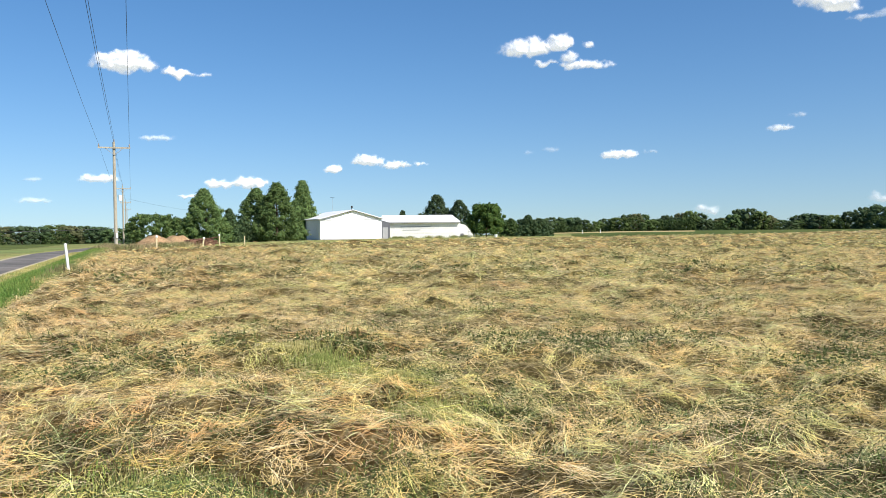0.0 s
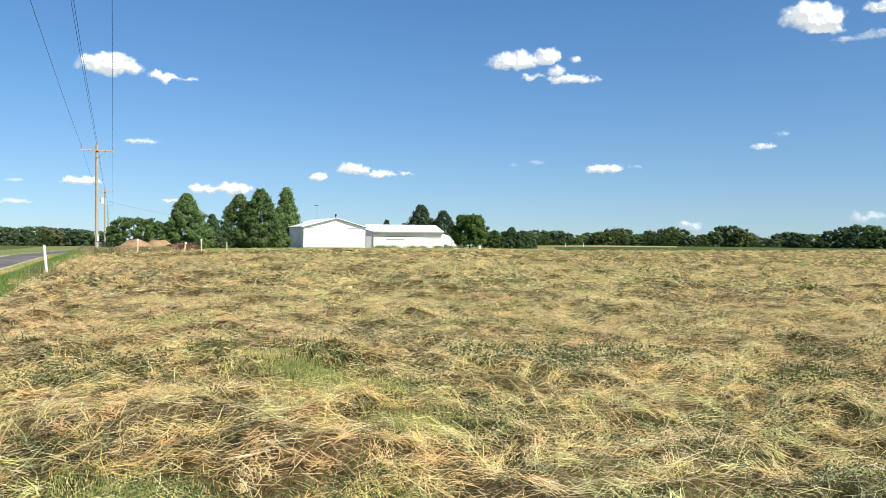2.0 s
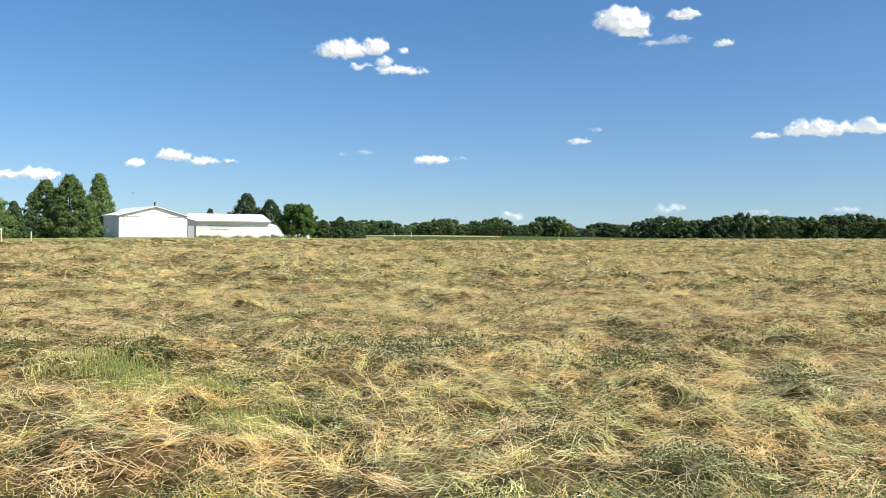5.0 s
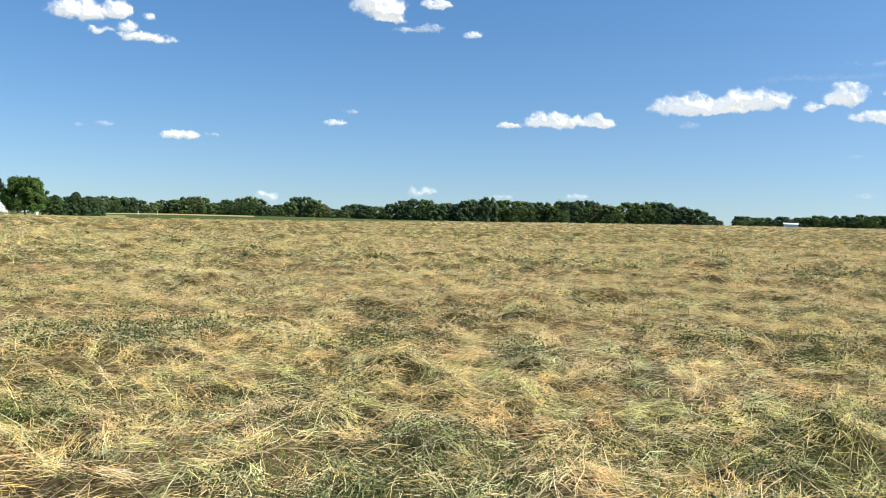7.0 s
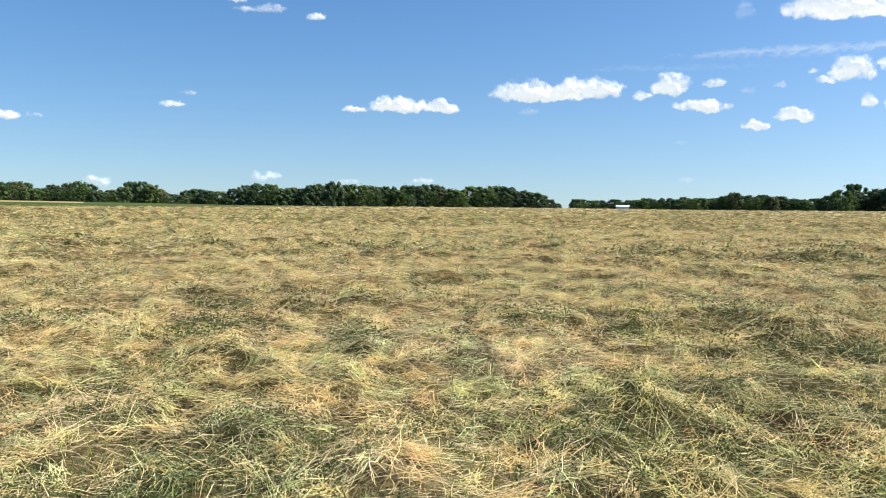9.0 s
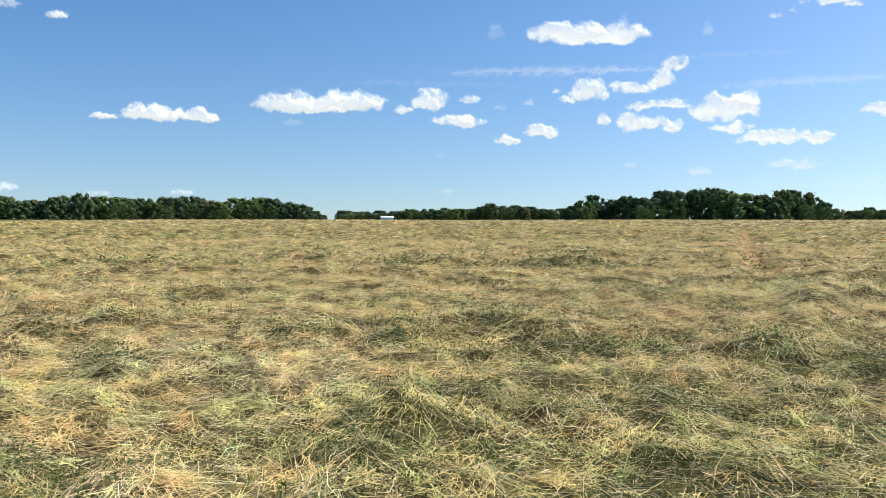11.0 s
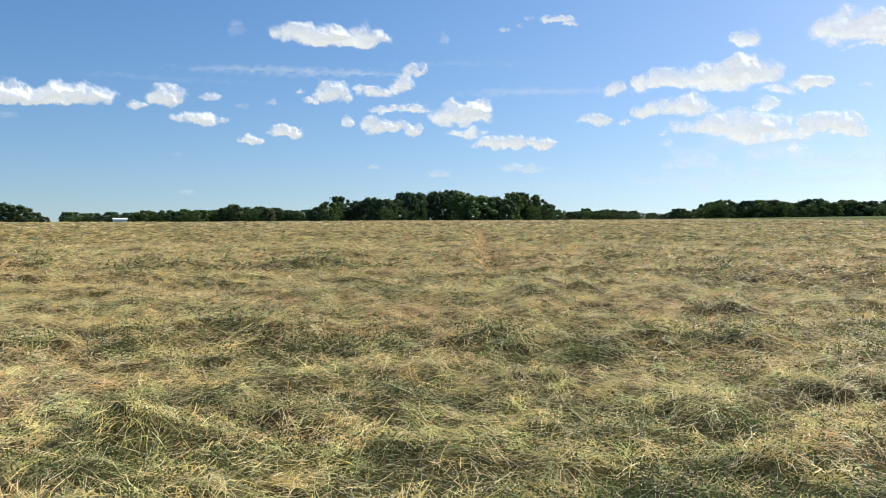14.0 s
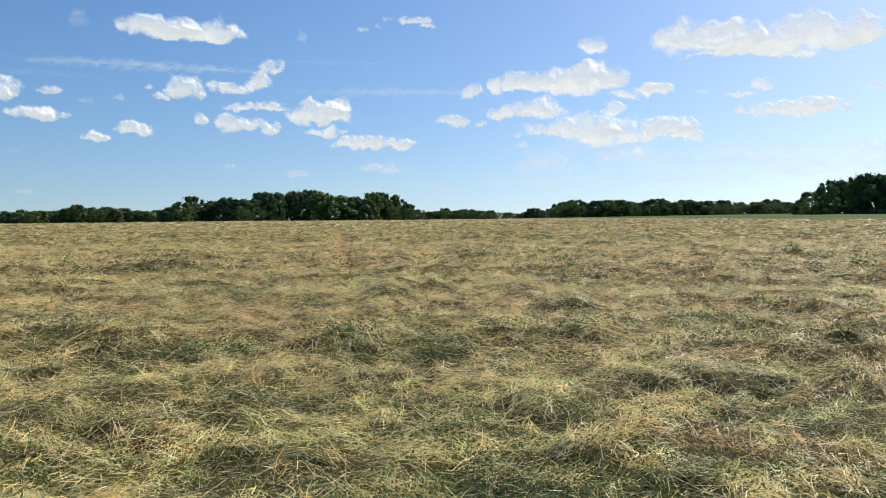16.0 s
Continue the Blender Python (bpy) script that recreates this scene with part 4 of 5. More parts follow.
def wire(name, a, b, sag, r, label):
    cu = bpy.data.curves.new(name, "CURVE")
    cu.dimensions, cu.bevel_depth, cu.bevel_resolution = "3D", r, 1
    s = cu.splines.new("POLY")
    s.points.add(32)
    for k in range(33):
        f = k / 32
        p = Vector(a).lerp(Vector(b), f) - Vector((0, 0, sag * 4 * f * (1 - f)))
        s.points[k].co = (*p, 1)
    bpy.context.view_layer.update()
    ob = new(name, cu)
    me = bpy.data.meshes.new_from_object(ob.evaluated_get(bpy.context.evaluated_depsgraph_get()))
    bpy.data.objects.remove(ob)
    return tagged(part(name, me, M["wire"]), label, "wire", "wires of the power line")


for k0, k1 in ((-1.12, 0), (0, 1), (1, 2), (2, 3)):
    for off, z in ((-1.15, TOP - 0.15), (0.0, TOP + 0.28), (-0.05, TOP + 0.1), (1.15, TOP - 0.15)):
        a, b = P1 + STEP * k0 + side * off, P1 + STEP * k1 + side * off
        wire("power_wire", (a.x, a.y, z + (NEAR_RISE if k0 < 0 else 0.0)), (b.x, b.y, z), 0.4, 0.0085, "thin dark overhead power wire")
p2 = P1 + STEP
wire("service_wire", (p2.x, p2.y, 6.8), (*spot(14.0, 165)[:2], 4.5), 0.6, 0.012, "thin dark service wire to the farmstead")
wire("far_wire", (*spot(21.6, 260)[:2], 2.0), (*spot(38.0, 250)[:2], 1.5), 0.5, 0.07, "pale low wire strung across the far field")


# ---- clouds ----
FAR_SKY = 3600.0


def cloud(*puffs, step=0.06, ragged=1.0, look="small white fair-weather cloud"):
    """A fair-weather cloud far off, bulging towards the viewer, with a flat foot and a soft ragged rim. Each puff: bearing, rise,
    breadth and height in degrees, and how dense it is."""
    a0, e0 = puffs[0][:2]
    seed = int(abs(a0) * 100 + e0 * 37)
    flat = math.cos(radians(e0))
    p = [((a0 - a) * flat, e - e0, w / 2, h / 2, d) for a, e, w, h, d in puffs]
    lo = [min(q[k] - 1.35 * q[k + 2] - 0.1 for q in p) for k in (0, 1)]
    hi = [max(q[k] + 1.35 * q[k + 2] + 0.1 for q in p) for k in (0, 1)]
    u, v = np.meshgrid(np.arange(lo[0], hi[0] + step, step), np.arange(lo[1], hi[1] + step, step))
    size = np.clip(np.mean([min(q[2], q[3]) for q in p]), 0.12, 1.2)
    wu = u + 1.5 * size * (fbm(u, v, size * 1.6, seed, 5) - 0.5) * ragged
    wv = v + 1.3 * size * (fbm(u, v, size * 1.3, seed + 50, 5) - 0.5) * ragged
    puff = 1 - np.abs(2 * lattice(wu, wv, size * 0.85, seed + 3) - 1)
    body, bulge = np.full_like(u, -9.0), np.zeros_like(u)
    for cu, cv, ru, rv, d in p:
        low = np.where(wv < cv - 0.1 * rv, (wv - cv + 0.1 * rv) / (rv * 0.62), (wv - cv + 0.1 * rv) / (rv * 1.2))
        q = 1 - np.abs((wu - cu) / (ru * 1.12)) ** 2.2 - low**2
        body = np.maximum(body, np.where(q > 0, q * d, q))
        bulge = np.hypot(bulge, np.clip(q, 0, 1) ** 0.7 * min(ru, rv) * (0.5 + 0.5 * d))
    top = max(q[4] for q in p)
    grain = fbm(u * (1 if ragged < 1.5 else 0.3), v, size * 0.9, seed + 90, 5) - 0.5
    rim = body / top + 0.22 * (puff - 0.5) + 1.25 * ragged * grain
    foot = np.min([np.hypot(np.maximum(np.abs(u - q[0]) - q[2], 0), v - q[1] + 0.1 * q[3]) for q in p], 0)
    soft = ease(-0.02, 0.75 if top > 0.7 else 1.1, rim) * ease(-0.25, 0.25, body) * (0.2 + 0.8 * ease(0.0, top, body + 0.5 * top)) * top
    soft = np.clip(soft * (1 - 0.25 * ease(0.0, size, foot)), 0, 1)
    height = bulge * (1.15 + 0.5 * fbm(wu, wv, size * 1.1, seed + 70, 3)) + 0.2 * size * puff * ease(0, 0.4, body)
    way = np.array([-math.sin(radians(a0)) * flat, math.cos(radians(a0)) * flat, math.sin(radians(e0))])
    right = np.array([math.cos(radians(a0)), math.sin(radians(a0)), 0])
    up = np.cross(right, way)
    scale = FAR_SKY * radians(1)
    verts = np.outer(u.ravel() * scale, right) + np.outer(v.ravel() * scale, up) - np.outer(height.ravel() * scale, way)
    rows, cols = u.shape
    i, j = np.meshgrid(np.arange(rows - 1), np.arange(cols - 1), indexing="ij")
    k = (i * cols + j).ravel()
    quads = np.stack([k, k + 1, k + cols + 1, k + cols], -1)
    quads = quads[(soft.ravel()[quads] > 0.004).any(1)]
    kept, quads = np.unique(quads, return_inverse=True)
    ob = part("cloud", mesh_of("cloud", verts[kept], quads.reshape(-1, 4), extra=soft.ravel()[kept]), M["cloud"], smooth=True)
    ob.location = Vector(way * FAR_SKY)
    return tagged(ob, look if len(puffs) < 4 else "broad heaped white fair-weather cloud", "cloud", "clouds", "structure")


cloud((20.79, 10.55, 3.99, 1.67, 1), (17.62, 10.14, 2.05, 0.76, 0.85), (16.27, 10.06, 1.52, 0.38, 0.3))
cloud((-5.79, 11.85, 3.50, 1.60, 1), (-8.08, 12.14, 1.90, 1.37, 1), (-8.76, 11.20, 1.60, 0.84, 0.7), (-9.97, 10.71, 3.65, 0.76, 0.85), (-9.97, 11.99, 0.95, 0.46, 0.4), (-7.12, 10.89, 1.44, 0.53, 0.6))
cloud((18.89, 5.96, 2.28, 0.49, 0.45))
cloud((22.35, 3.26, 2.36, 0.68, 0.75))
cloud((26.29, 1.88, 2.13, 0.42, 0.4))
cloud((15.13, 2.98, 1.98, 0.72, 0.85), (13.05, 3.03, 2.36, 0.99, 0.95), (16.95, 2.20, 1.22, 0.34, 0.6))
cloud((7.42, 4.02, 1.44, 0.72, 0.95))
cloud((5.14, 4.55, 2.20, 0.95, 1), (3.21, 4.27, 2.05, 0.57, 0.75), (1.77, 4.34, 1.33, 0.34, 0.25))
cloud((-12.03, 4.75, 2.36, 0.76, 0.95), (-14.03, 4.87, 0.95, 0.34, 0.2))
cloud((-22.17, 6.10, 1.67, 0.49, 0.55), (-23.10, 6.82, 1.14, 0.42, 0.22))
cloud((-17.69, 0.94, 1.67, 0.84, 0.6))
cloud((-7.46, 5.20, 1.33, 0.42, 0.22), (-5.93, 5.01, 0.84, 0.34, 0.16))
cloud((26.26, 3.21, 1.06, 0.34, 0.3))
cloud((-24.87, 13.76, 3.50, 1.90, 1), (-24.47, 14.26, 2.28, 1.14, 1), (-25.82, 13.14, 2.13, 0.99, 0.85))
cloud((-28.81, 14.09, 2.13, 0.76, 0.95))
cloud((-28.39, 12.62, 1.98, 0.49, 0.4), (-26.81, 12.36, 0.91, 0.42, 0.35))
cloud((-31.46, 12.20, 0.99, 0.57, 0.65))
cloud((-22.15, 6.04, 1.44, 0.42, 0.4), (-23.21, 6.88, 0.91, 0.34, 0.2))
cloud((-36.91, 6.55, 4.26, 1.44, 1), (-34.00, 6.21, 1.90, 0.42, 0.75))
cloud((-39.97, 6.49, 2.28, 1.18, 0.95))
cloud((-46.11, 7.66, 5.55, 1.44, 1), (-49.96, 7.97, 4.41, 1.82, 1), (-48.15, 7.59, 3.42, 1.29, 1))
cloud((-45.99, 6.33, 1.37, 0.57, 0.2))
cloud((-28.12, 1.52, 2.05, 0.80, 0.5))
cloud((-38.78, 1.53, 1.82, 0.53, 0.5), (-33.66, 1.36, 1.82, 0.46, 0.35))
cloud((-55.37, 8.10, 2.58, 1.67, 0.95), (-53.47, 7.48, 1.44, 0.61, 0.4))
cloud((-58.10, 8.24, 1.44, 0.76, 0.7))
cloud((-57.34, 6.82, 3.27, 1.06, 1))
cloud((-60.72, 5.54, 1.82, 0.84, 0.95))
cloud((-63.07, 6.08, 2.43, 1.03, 1))
cloud((-61.95, 8.01, 0.91, 0.49, 0.4), (-60.11, 7.70, 1.29, 0.46, 0.2))
cloud((-31.25, 12.16, 1.06, 0.57, 0.65))
cloud((-27.61, 12.41, 3.27, 0.38, 0.35))
cloud((-22.13, 5.99, 1.60, 0.42, 0.25))
cloud((-59.66, 12.69, 1.14, 1.37, 0.16))
cloud((-64.60, 12.57, 5.17, 1.60, 1), (-68.44, 12.55, 2.66, 1.98, 1), (-66.74, 12.20, 5.70, 0.99, 1))
cloud((-66.05, 8.83, 2.51, 1.82, 0.95), (-64.62, 8.26, 1.22, 0.68, 0.5), (-63.95, 8.90, 0.84, 0.42, 0.3))
cloud((-70.93, 9.44, 1.90, 1.67, 1), (-68.89, 8.90, 2.51, 0.91, 0.75), (-71.69, 10.40, 1.82, 1.06, 0.65), (-69.67, 7.76, 2.43, 0.68, 0.5), (-71.59, 7.85, 2.43, 0.76, 0.5), (-67.99, 9.13, 1.14, 0.53, 0.4))
cloud((-69.40, 6.62, 3.04, 1.33, 1), (-71.48, 6.45, 1.44, 1.10, 0.9))
cloud((-67.04, 6.86, 0.95, 0.84, 0.85))
cloud((-74.90, 7.46, 4.18, 2.05, 1), (-76.13, 7.96, 2.13, 1.29, 1), (-78.19, 5.60, 5.70, 0.95, 0.9), (-75.21, 6.29, 3.04, 0.76, 0.75), (-80.20, 5.45, 1.90, 0.68, 0.7))
cloud((-79.31, 3.86, 3.65, 0.84, 0.5))
cloud((-73.34, 3.46, 1.67, 0.57, 0.42))
cloud((-68.92, 3.86, 1.14, 0.34, 0.4))
cloud((-81.30, 13.73, 2.36, 0.61, 0.85), (-82.15, 13.43, 1.06, 0.38, 0.6))
cloud((-77.83, 13.08, 0.91, 0.42, 0.55), (-78.85, 13.32, 0.57, 0.49, 0.3), (-79.39, 13.85, 0.57, 0.42, 0.35))
cloud((-73.65, 12.52, 0.91, 1.14, 0.25))
cloud((-59.56, 13.01, 0.84, 0.49, 0.2))
cloud((-56.51, 1.97, 1.06, 0.38, 0.3))
cloud((-55.94, 4.42, 0.99, 0.34, 0.15))
cloud((-100.76, 12.13, 6.84, 2.74, 1), (-103.19, 11.77, 6.84, 2.36, 1), (-106.70, 12.25, 6.08, 2.36, 1), (-109.26, 11.92, 4.75, 2.51, 1), (-98.26, 11.66, 2.28, 1.44, 0.6), (-103.20, 11.14, 7.98, 0.99, 0.9), (-101.80, 12.69, 3.04, 1.67, 1))
cloud((-93.61, 11.92, 2.43, 1.18, 0.95))
cloud((-93.67, 9.91, 4.94, 2.36, 1), (-91.59, 9.51, 4.94, 2.20, 1), (-88.72, 9.56, 4.41, 1.67, 1), (-86.99, 9.72, 1.67, 0.91, 0.8), (-97.38, 9.21, 2.66, 1.25, 0.95), (-95.73, 8.82, 2.28, 0.84, 0.7), (-93.29, 10.51, 2.66, 1.37, 1))
cloud((-85.25, 9.09, 1.75, 1.22, 0.9))
cloud((-95.00, 7.77, 1.82, 1.03, 0.9))
cloud((-89.70, 7.85, 4.18, 1.67, 1), (-87.39, 7.68, 2.51, 1.29, 0.9), (-93.14, 6.57, 7.60, 2.05, 0.85), (-98.51, 6.57, 3.95, 1.82, 1), (-99.77, 5.94, 2.89, 0.91, 0.8), (-95.02, 6.01, 6.84, 1.67, 0.7), (-96.88, 5.00, 1.75, 0.84, 0.55))
cloud((-88.64, 5.51, 0.91, 0.65, 0.6), (-88.37, 6.16, 0.49, 0.49, 0.5))
cloud((-84.09, 7.15, 2.28, 1.06, 0.9), (-85.84, 6.93, 0.91, 0.42, 0.6))
cloud((-105.95, 7.48, 7.14, 1.22, 1), (-107.32, 7.69, 3.04, 0.91, 1))
cloud((-104.26, 9.08, 1.41, 0.91, 0.85), (-102.90, 8.55, 2.05, 0.38, 0.7))
cloud((-100.55, 8.80, 0.84, 0.49, 0.4))
cloud((-110.86, 8.59, 1.90, 0.68, 0.6))
cloud((-90.50, 4.16, 4.56, 1.29, 0.4), (-95.41, 4.76, 4.56, 1.14, 0.3))
cloud((-106.65, 4.99, 12.54, 1.67, 0.42), step=0.16, ragged=1.6, look="pale hazy low bank of distant cloud")
cloud((-102.27, 4.09, 15.96, 1.75, 0.34), step=0.16, ragged=1.6, look="pale hazy low bank of distant cloud")
cloud((-95.42, 3.14, 21.28, 1.52, 0.26), step=0.16, ragged=1.6, look="pale hazy low bank of distant cloud")
cloud((-109.25, 3.58, 12.54, 2.28, 0.32), step=0.16, ragged=1.6, look="pale hazy low bank of distant cloud")
cloud((-93.53, 5.28, 11.40, 2.28, 0.28), step=0.16, ragged=1.6, look="pale hazy low bank of distant cloud")
cloud((-80.03, 2.66, 15.96, 1.14, 0.14), step=0.16, ragged=1.6, look="pale hazy low bank of distant cloud")
cloud((-65.19, 10.23, 15.20, 0.46, 0.2), step=0.12, ragged=1.9, look="thin white streak of high cloud")
cloud((-80.34, 9.12, 12.54, 0.53, 0.16), step=0.12, ragged=1.9, look="thin white streak of high cloud")
cloud((-55.93, 9.26, 12.54, 0.38, 0.1), step=0.12, ragged=1.9, look="thin white streak of high cloud")
cloud((-63.37, 10.16, 15.96, 0.53, 0.22), step=0.12, ragged=1.9, look="thin white streak of high cloud")
cloud((-74.64, 10.90, 11.40, 0.38, 0.12), step=0.12, ragged=1.9, look="thin white streak of high cloud")
cloud((-61.36, 9.91, 12.54, 0.38, 0.14), step=0.12, ragged=1.9, look="thin white streak of high cloud")
cloud((-80.01, 8.98, 12.54, 0.61, 0.14), step=0.12, ragged=1.9, look="thin white streak of high cloud")
cloud((-52.63, 9.32, 3.80, 0.30, 0.1), step=0.12, ragged=1.9, look="thin white streak of high cloud")


# ---- cut hay and grass, strand by strand ----
def strands(name, r0, r1, per_metre, width, short, long, cuts, seed, lift=0.05, lock=None, shade=(0.0, 1.0, 1.0), label="loose cut hay lying over the mown field", sector=(-118, 152)):
    """Loose strands over the mown field between two distances. lock: strands in each, half its length, half its breadth and its
    height, for strands that lie together as the rake left them."""
    rng = np.random.default_rng(seed)
    span = radians(sector[1])
    n = int(per_metre * 0.5 * span * (r1**2 - r0**2))
    r = np.sqrt(rng.uniform(r0**2, r1**2, n))
    az = rng.uniform(radians(sector[0]), radians(sector[0]) + span, n)
    x, y = -np.sin(az) * r, np.cos(az) * r
    # the rake's rows lie across the field; strands follow them loosely
    flow = radians(12) + 2 * np.pi * 0.75 * (fbm(x, y, 2.6, 91, 3) - 0.5) + rng.normal(0, 1.0, n)
    heap, own, sx, sy = np.zeros(n), np.ones((n, 3)), x, y
    if lock:
        each, far, wide, high = lock
        big = rng.uniform(0.45, 1.0, n) * np.where(rng.uniform(0, 1, n) < 0.12, 1.9, 1.0)
        kinds = np.array(((1.0, 1.0, 1.0), (0.6, 0.74, 0.62), (1.22, 1.15, 1.0), (0.95, 0.8, 0.66), (0.4, 0.52, 0.42), (0.8, 0.92, 0.72), (1.12, 1.1, 0.92), (1.0, 0.92, 0.8)))
        own = np.repeat(kinds[rng.integers(0, len(kinds), n)] * rng.uniform(0.85, 1.15, (n, 1)), each, 0)
        flow, big, sx, sy = (np.repeat(q, each) for q in (flow, big, x, y))
        n = n * each
        a, b = rng.normal(0, 0.55, n), rng.normal(0, 0.55, n)
        x, y = sx + (np.cos(flow) * a * far - np.sin(flow) * b * wide) * big, sy + (np.sin(flow) * a * far + np.cos(flow) * b * wide) * big
        heap = high * big * np.exp(-(a * a + b * b) * 1.6) * rng.uniform(0.1, 1, n) ** 0.7
        flow = flow + rng.normal(0, 0.42, n) + (rng.uniform(0, 1, n) < 0.16) * rng.normal(0, 1.2, n)
        r, az = np.hypot(x, y), np.arctan2(-x, y)
    edge = np.interp((np.degrees(az) + 180) % 360 - 180, COMPASS, EDGE)
    keep = (verge_side(x, y) < 0.25 * rng.uniform(-1, 1, n)) & (r < edge)
    bare = 1.25 * wheel_track(x, y)
    for kind, high, broad, cx, cy in CLUMPS:
        if kind == "green":
            bare = np.maximum(bare, 0.8 * np.exp(-((x - cx) ** 2 + (y - cy) ** 2) / broad**2))
    keep &= rng.uniform(0, 1, n) > bare
    x, y, sx, sy, heap, own, flow = (q[keep] for q in (x, y, sx, sy, heap, own, flow))
    n = len(x)
    bend = rng.normal(0, 0.22, n)
    length = rng.uniform(short, long, n) * rng.uniform(0.5, 1, n)
    tilt = rng.normal(0, (0.3 if lock else 0.2) * (1 if r0 < 40 else 0.35), n)
    chance = rng.uniform(*shade[:2], n)
    up = rng.uniform(0, 1, n) ** 2 * lift
    roll = rng.normal(0, 0.5, n)
    w = width * rng.uniform(0.5, 1.3, n)
    # each stalk is stiff: it bridges the hollows between its two ends
    over = lambda f: land(x + np.cos(flow) * length * f, y + np.sin(flow) * length * f) + 0.85 * hay_height(x + np.cos(flow) * length * f, y + np.sin(flow) * length * f)
    first, last = over(-0.4), over(0.4)
    mid = np.maximum(land(x, y) + 0.85 * hay_height(x, y), (first + last) / 2)
    slope = (last - first) + length * tilt
    steps = np.linspace(-0.5, 0.5, max(cuts, 1) + 1)
    rows = []
    for s in steps:
        a = flow + bend * s * 2
        px, py = x + np.cos(a) * length * s, y + np.sin(a) * length * s
        pz = mid + up + heap * (1 - 0.3 * abs(s)) + 0.012 + slope * s + length * np.abs(tilt) * 0.3
        taper = 1 - 0.55 * (abs(s) * 2) ** 2
        ox, oy, oz = -np.sin(a) * np.cos(roll), np.cos(a) * np.cos(roll), np.sin(roll)
        for sign in ((0.0,) if not cuts and s > 0 else (-0.5, 0.5)):
            k = sign * w * (1 if not cuts else taper)
            rows.append(np.stack([px + ox * k, py + oy * k, pz + oz * k], -1))
    verts = np.stack(rows, 1).reshape(-1, 3)
    m = 2 * (cuts + 1) if cuts else 3
    quads = np.arange(n * 3).reshape(-1, 3) if not cuts else np.concatenate([np.arange(n)[:, None] * m + np.array([2 * k, 2 * k + 1, 2 * k + 3, 2 * k + 2]) for k in range(cuts)])
    # shade[2] darkens low layers and brightens upper ones: light and shade within the tone
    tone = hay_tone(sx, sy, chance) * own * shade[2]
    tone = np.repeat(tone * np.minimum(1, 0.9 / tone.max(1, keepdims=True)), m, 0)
    ob = part(name, mesh_of(name, verts, quads, tone), M["hay"])
    return tagged(ob, label, "hay", kind="stuff")


# The last number paints the shade between strands low down, sunlit brightness on top.
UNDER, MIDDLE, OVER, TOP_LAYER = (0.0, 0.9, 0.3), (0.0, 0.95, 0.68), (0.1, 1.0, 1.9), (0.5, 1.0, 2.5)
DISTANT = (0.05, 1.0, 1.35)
LOCKS = "raked locks and wads of cut hay"
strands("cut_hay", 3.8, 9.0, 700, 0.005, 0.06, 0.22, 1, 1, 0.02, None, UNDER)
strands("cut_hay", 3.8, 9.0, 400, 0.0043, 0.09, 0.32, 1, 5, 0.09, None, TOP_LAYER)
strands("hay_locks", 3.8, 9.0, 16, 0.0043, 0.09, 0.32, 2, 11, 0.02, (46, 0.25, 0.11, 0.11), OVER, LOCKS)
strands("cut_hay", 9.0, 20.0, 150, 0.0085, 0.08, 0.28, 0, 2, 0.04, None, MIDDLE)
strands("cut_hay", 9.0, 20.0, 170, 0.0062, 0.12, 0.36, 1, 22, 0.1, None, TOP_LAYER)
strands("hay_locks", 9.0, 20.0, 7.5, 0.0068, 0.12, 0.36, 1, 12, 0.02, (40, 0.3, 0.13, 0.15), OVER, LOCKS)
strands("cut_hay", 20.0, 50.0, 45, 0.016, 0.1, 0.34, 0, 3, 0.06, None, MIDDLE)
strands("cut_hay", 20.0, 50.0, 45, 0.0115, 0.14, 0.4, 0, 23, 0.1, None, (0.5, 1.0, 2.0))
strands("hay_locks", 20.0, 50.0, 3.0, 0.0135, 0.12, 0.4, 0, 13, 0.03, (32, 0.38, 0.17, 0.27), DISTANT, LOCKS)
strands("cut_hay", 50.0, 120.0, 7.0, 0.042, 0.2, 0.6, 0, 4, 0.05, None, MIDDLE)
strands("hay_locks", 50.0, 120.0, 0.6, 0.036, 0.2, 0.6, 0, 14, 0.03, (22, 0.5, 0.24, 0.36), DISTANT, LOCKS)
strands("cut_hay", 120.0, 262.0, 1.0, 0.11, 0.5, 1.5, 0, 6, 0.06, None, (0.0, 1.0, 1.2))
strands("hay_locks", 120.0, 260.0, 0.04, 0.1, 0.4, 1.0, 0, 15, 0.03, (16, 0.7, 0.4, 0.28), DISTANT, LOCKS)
strands("cut_hay", 0.05, 3.8, 420, 0.006, 0.1, 0.34, 0, 31, 0.06, sector=(-180, 360))
strands("cut_hay", 3.8, 16.0, 90, 0.012, 0.12, 0.4, 0, 32, 0.06, sector=(34, 208))


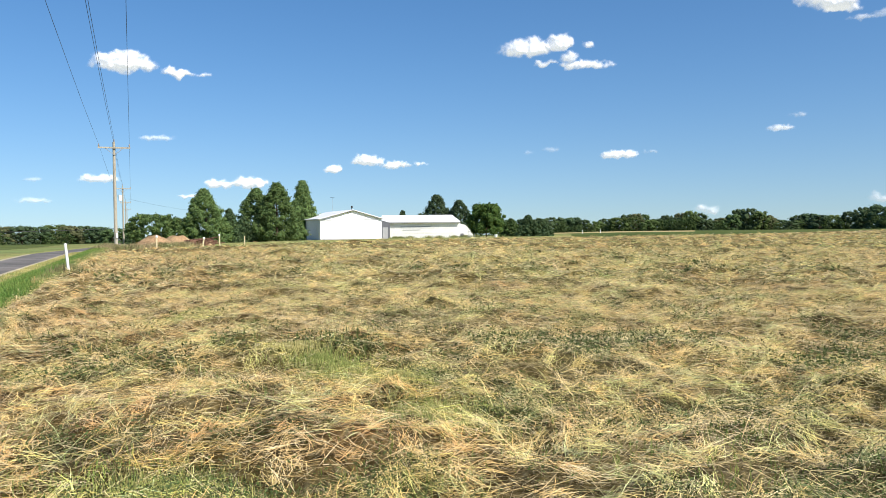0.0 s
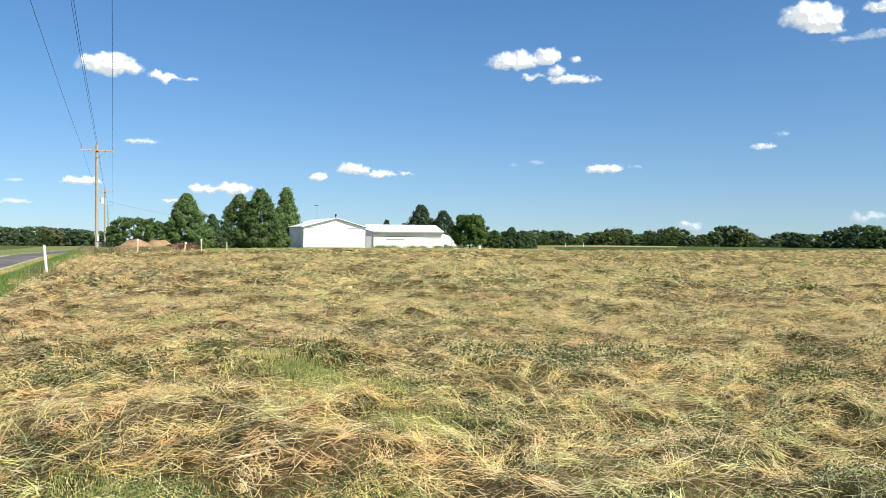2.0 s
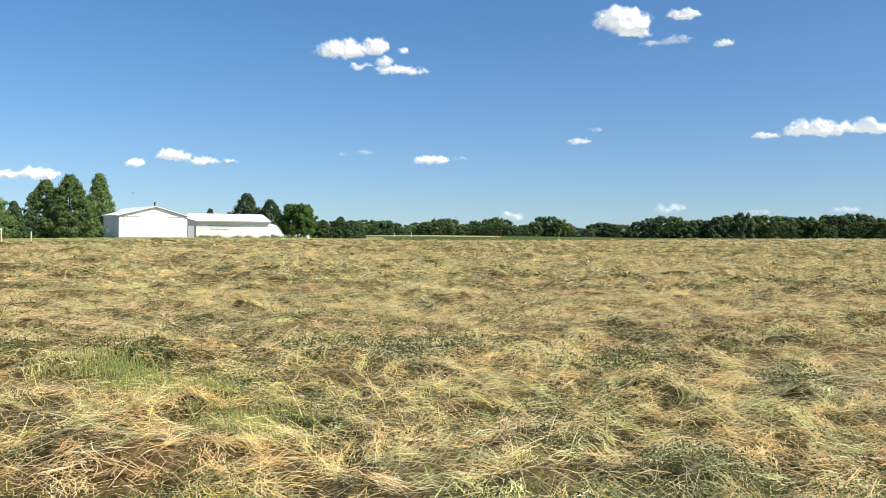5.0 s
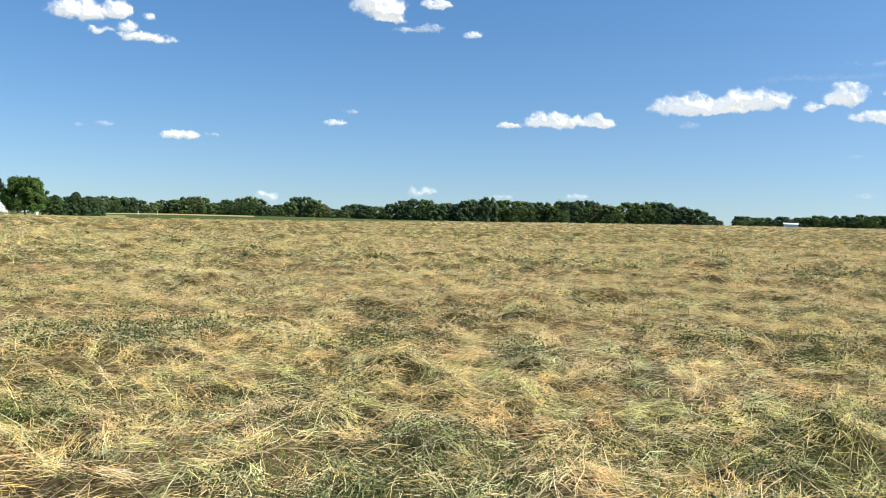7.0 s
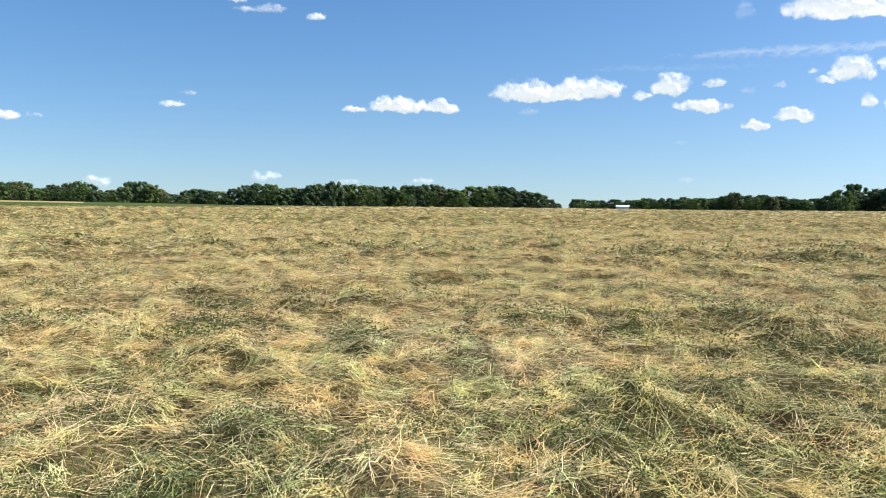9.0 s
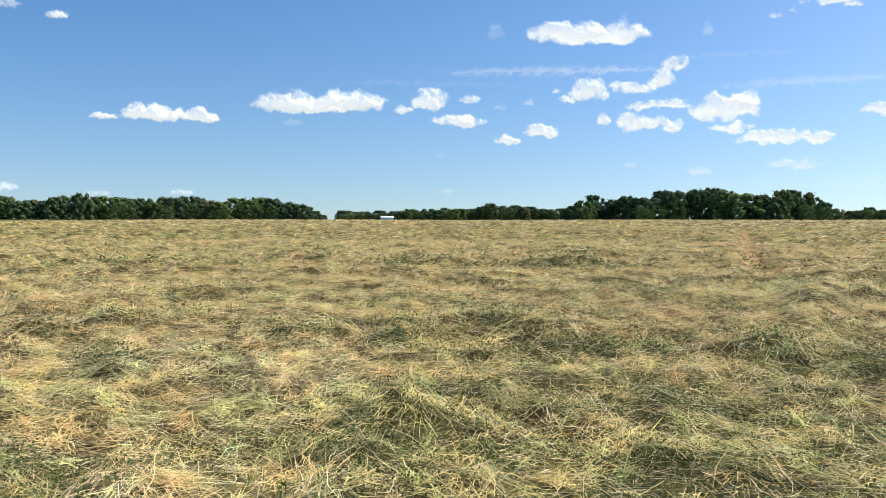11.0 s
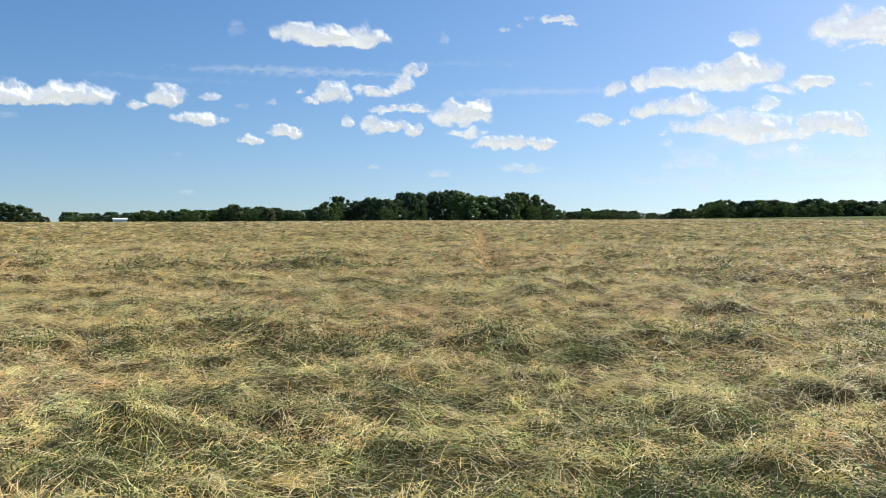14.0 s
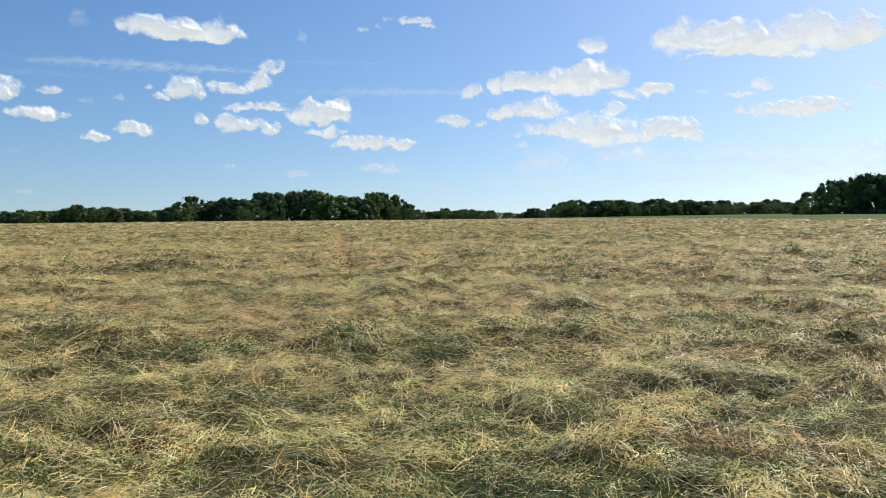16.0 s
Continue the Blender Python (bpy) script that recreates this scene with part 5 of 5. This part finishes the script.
def clover(name, near, far, n, size, seed):
    """Small dark leaves of clover and lucerne, on thin stalks, in patches among the hay."""
    rng = np.random.default_rng(seed)
    r, az = near * (far / near) ** rng.uniform(0, 1, n), rng.uniform(radians(-118), radians(34), n)
    x, y = -np.sin(az) * r, np.cos(az) * r
    thick = np.clip(6.0 * (fbm(x, y, 0.8, 81) - 0.54), 0, 1) + 0.55 * ease(12, 5, r) * ease(0.0, 3.0, x) * ease(0.42, 0.6, fbm(x, y, 0.7, 83, 3))
    for kind, high, broad, cx, cy in CLUMPS:
        if kind == "dark":
            thick = np.maximum(thick, 0.9 * np.exp(-((x - cx) ** 2 + (y - cy) ** 2) / (broad * 1.1) ** 2))
    keep = (rng.uniform(0, 1, n) < thick) & (verge_side(x, y) < -0.4)
    x, y = x[keep], y[keep]
    n = len(x)
    z = land(x, y) + hay_height(x, y) * 0.85 + 0.16 * rng.uniform(0, 1, n) ** 1.3
    turn = rng.normal(size=(n, 3)) + [0, 0, 0.5]
    turn /= np.linalg.norm(turn, axis=1, keepdims=True)
    t = np.cross(turn, rng.normal(size=(n, 3)))
    t /= np.linalg.norm(t, axis=1, keepdims=True)
    b = np.cross(turn, t)
    s = size * rng.uniform(0.5, 1.4, n)[:, None]
    p = np.stack([x, y, z], -1)
    verts = np.stack([p - t * s, p - b * s * 0.4, p + t * s, p + b * s * 0.4], 1).reshape(-1, 3)
    tone = np.array((0.08, 0.11, 0.034)) * rng.uniform(0.6, 1.7, (n, 1)) * rng.uniform(0.9, 1.1, (n, 3))
    ob = part(name, mesh_of(name, verts, np.arange(4 * n).reshape(-1, 4), np.repeat(tone, 4, 0)), M["blades"])
    return tagged(ob, "dark green clover leaves in patches among the hay", "clover", kind="stuff")


clover("clover", 3.9, 9.0, 200000, 0.011, 61)
clover("clover", 9.0, 24.0, 260000, 0.019, 62)
clover("clover", 24.0, 90.0, 200000, 0.05, 63)


def tufts(name, n, place, short, long, width, colours, seed, label, category="grass"):
    """Upright blades; place gives the plan of n blades from a random generator."""
    rng = np.random.default_rng(seed)
    x, y = place(rng, n)
    n = len(x)
    z = land(x, y) + np.where(verge_side(x, y) < -0.5, np.maximum(hay_height(x, y) * 0.85, 0) * (np.hypot(x, y) < 25), 0)
    length, way, lean = rng.uniform(short, long, n), rng.uniform(0, 2 * np.pi, n), rng.uniform(0.05, 0.6, n)
    w = width * rng.uniform(0.6, 1.3, n)
    turn = rng.uniform(0, np.pi, n)
    rows = []
    for f, t in ((0.0, 1.0), (0.55, 0.8), (1.0, 0.12)):
        off = lean * length * f**1.7
        px, py, pz = x + np.cos(way) * off, y + np.sin(way) * off, z + length * f * np.cos(lean * f)
        for sign in (-0.5, 0.5):
            rows.append(np.stack([px + np.cos(turn) * w * t * sign, py + np.sin(turn) * w * t * sign, pz], -1))
    verts = np.stack(rows, 1).reshape(-1, 3)
    quads = np.concatenate([np.arange(n)[:, None] * 6 + np.array([2 * k, 2 * k + 1, 2 * k + 3, 2 * k + 2]) for k in range(2)])
    a, b = (np.array(c) for c in colours)
    f = np.clip(fbm(x, y, 2.0, seed + 7) * 2 - 0.5 + rng.normal(0, 0.25, n), 0, 1)
    tone = (a + (b - a) * f[:, None]) * rng.uniform(0.7, 1.3, n)[:, None]
    ob = part(name, mesh_of(name, verts, quads, np.repeat(tone, 6, 0)), M["blades"])
    return tagged(ob, label, category, kind="stuff")


def along_verge(u0, u1, s0, s1):
    def place(rng, n):
        s = s0 + (s1 - s0) * rng.uniform(0, 1, n) ** 1.6
        u = rng.uniform(u0, u1, n)
        keep = rng.uniform(0, 1, n) < 0.35 + 0.65 * (lattice(s, u, 0.7, 8) > 0.4)
        s, u = s[keep], u[keep]
        return -2.9 - 0.36 * s - u / 1.063, s - u * 0.36 / 1.063
    return place


def round_spot(cx, cy, r):
    def place(rng, n):
        a, d = rng.uniform(0, 2 * np.pi, n), np.abs(rng.normal(0, 0.5, n)) * r
        return cx + np.cos(a) * d, cy + np.sin(a) * d
    return place


tufts("verge_grass", 60000, along_verge(-0.1, 1.9, 8, 75), 0.08, 0.24, 0.018, ((0.09, 0.19, 0.035), (0.22, 0.29, 0.07)), 21, "uncut green grass on the road verge")
tufts("verge_grass", 16000, along_verge(1.6, 3.5, 12, 80), 0.04, 0.12, 0.018, ((0.3, 0.32, 0.09), (0.5, 0.42, 0.17)), 25, "short yellowing grass beside the road")
tufts("dry_grass", 9000, along_verge(-0.35, 0.4, 24, 66), 0.08, 0.26, 0.016, ((0.45, 0.37, 0.18), (0.24, 0.26, 0.09)), 22, "taller dry grass along the edge of the hay")
for cx, cy in ((-13.0, 28.6), (-26.2, 66.2), (-24.6, 65.5), (-23.0, 67.5), (-28.5, 70.0), (-21.5, 68.5)):
    tufts("tall_grass", 1300, round_spot(cx, cy, 0.6 if cy < 40 else 1.3), 0.12, 0.5, 0.02 if cy < 40 else 0.04, ((0.2, 0.22, 0.08), (0.4, 0.31, 0.18)), int(abs(cx) * 10), "tall weedy grass tuft at the field edge")
for az in (3.3, 2.9, 2.2, 1.0, 0.3, -0.8, -1.6, -2.4):
    gx, gy, _ = spot(az, 152)
    tufts("tall_grass", 260, round_spot(gx, gy, 1.2), 0.12, 0.55, 0.06, ((0.16, 0.2, 0.07), (0.3, 0.3, 0.12)), int(az * 10) + 90, "weedy grass in front of the long building")


def through_hay(near, far):
    """Patches of regrowth scattered between the loose hay."""
    def place(rng, n):
        r, az = near * (far / near) ** rng.uniform(0, 1, n), rng.uniform(radians(-118), radians(34), n)
        x, y = -np.sin(az) * r, np.cos(az) * r
        keep = (fbm(x, y, 0.8, 131, 3) + 0.15 * rng.normal(0, 1, n) > 0.62) & (verge_side(x, y) < -0.3)
        return x[keep], y[keep]
    return place


tufts("regrowth", 30000, through_hay(3.8, 9.0), 0.03, 0.11, 0.007, ((0.13, 0.2, 0.04), (0.26, 0.34, 0.08)), 51, "green regrowth of grass and clover between the hay")
tufts("regrowth", 20000, through_hay(9.0, 26.0), 0.05, 0.15, 0.013, ((0.09, 0.14, 0.035), (0.2, 0.26, 0.07)), 52, "green regrowth of grass and clover between the hay")
for kind, high, broad, cx, cy in CLUMPS:
    if kind == "green":
        tufts("stubble_grass", 2000, round_spot(cx, cy, broad * 1.4), 0.02, 0.09, 0.006, ((0.27, 0.33, 0.09), (0.58, 0.51, 0.22)), int(abs(cx * 10) + cy * 7), "short green regrowth between the hay")
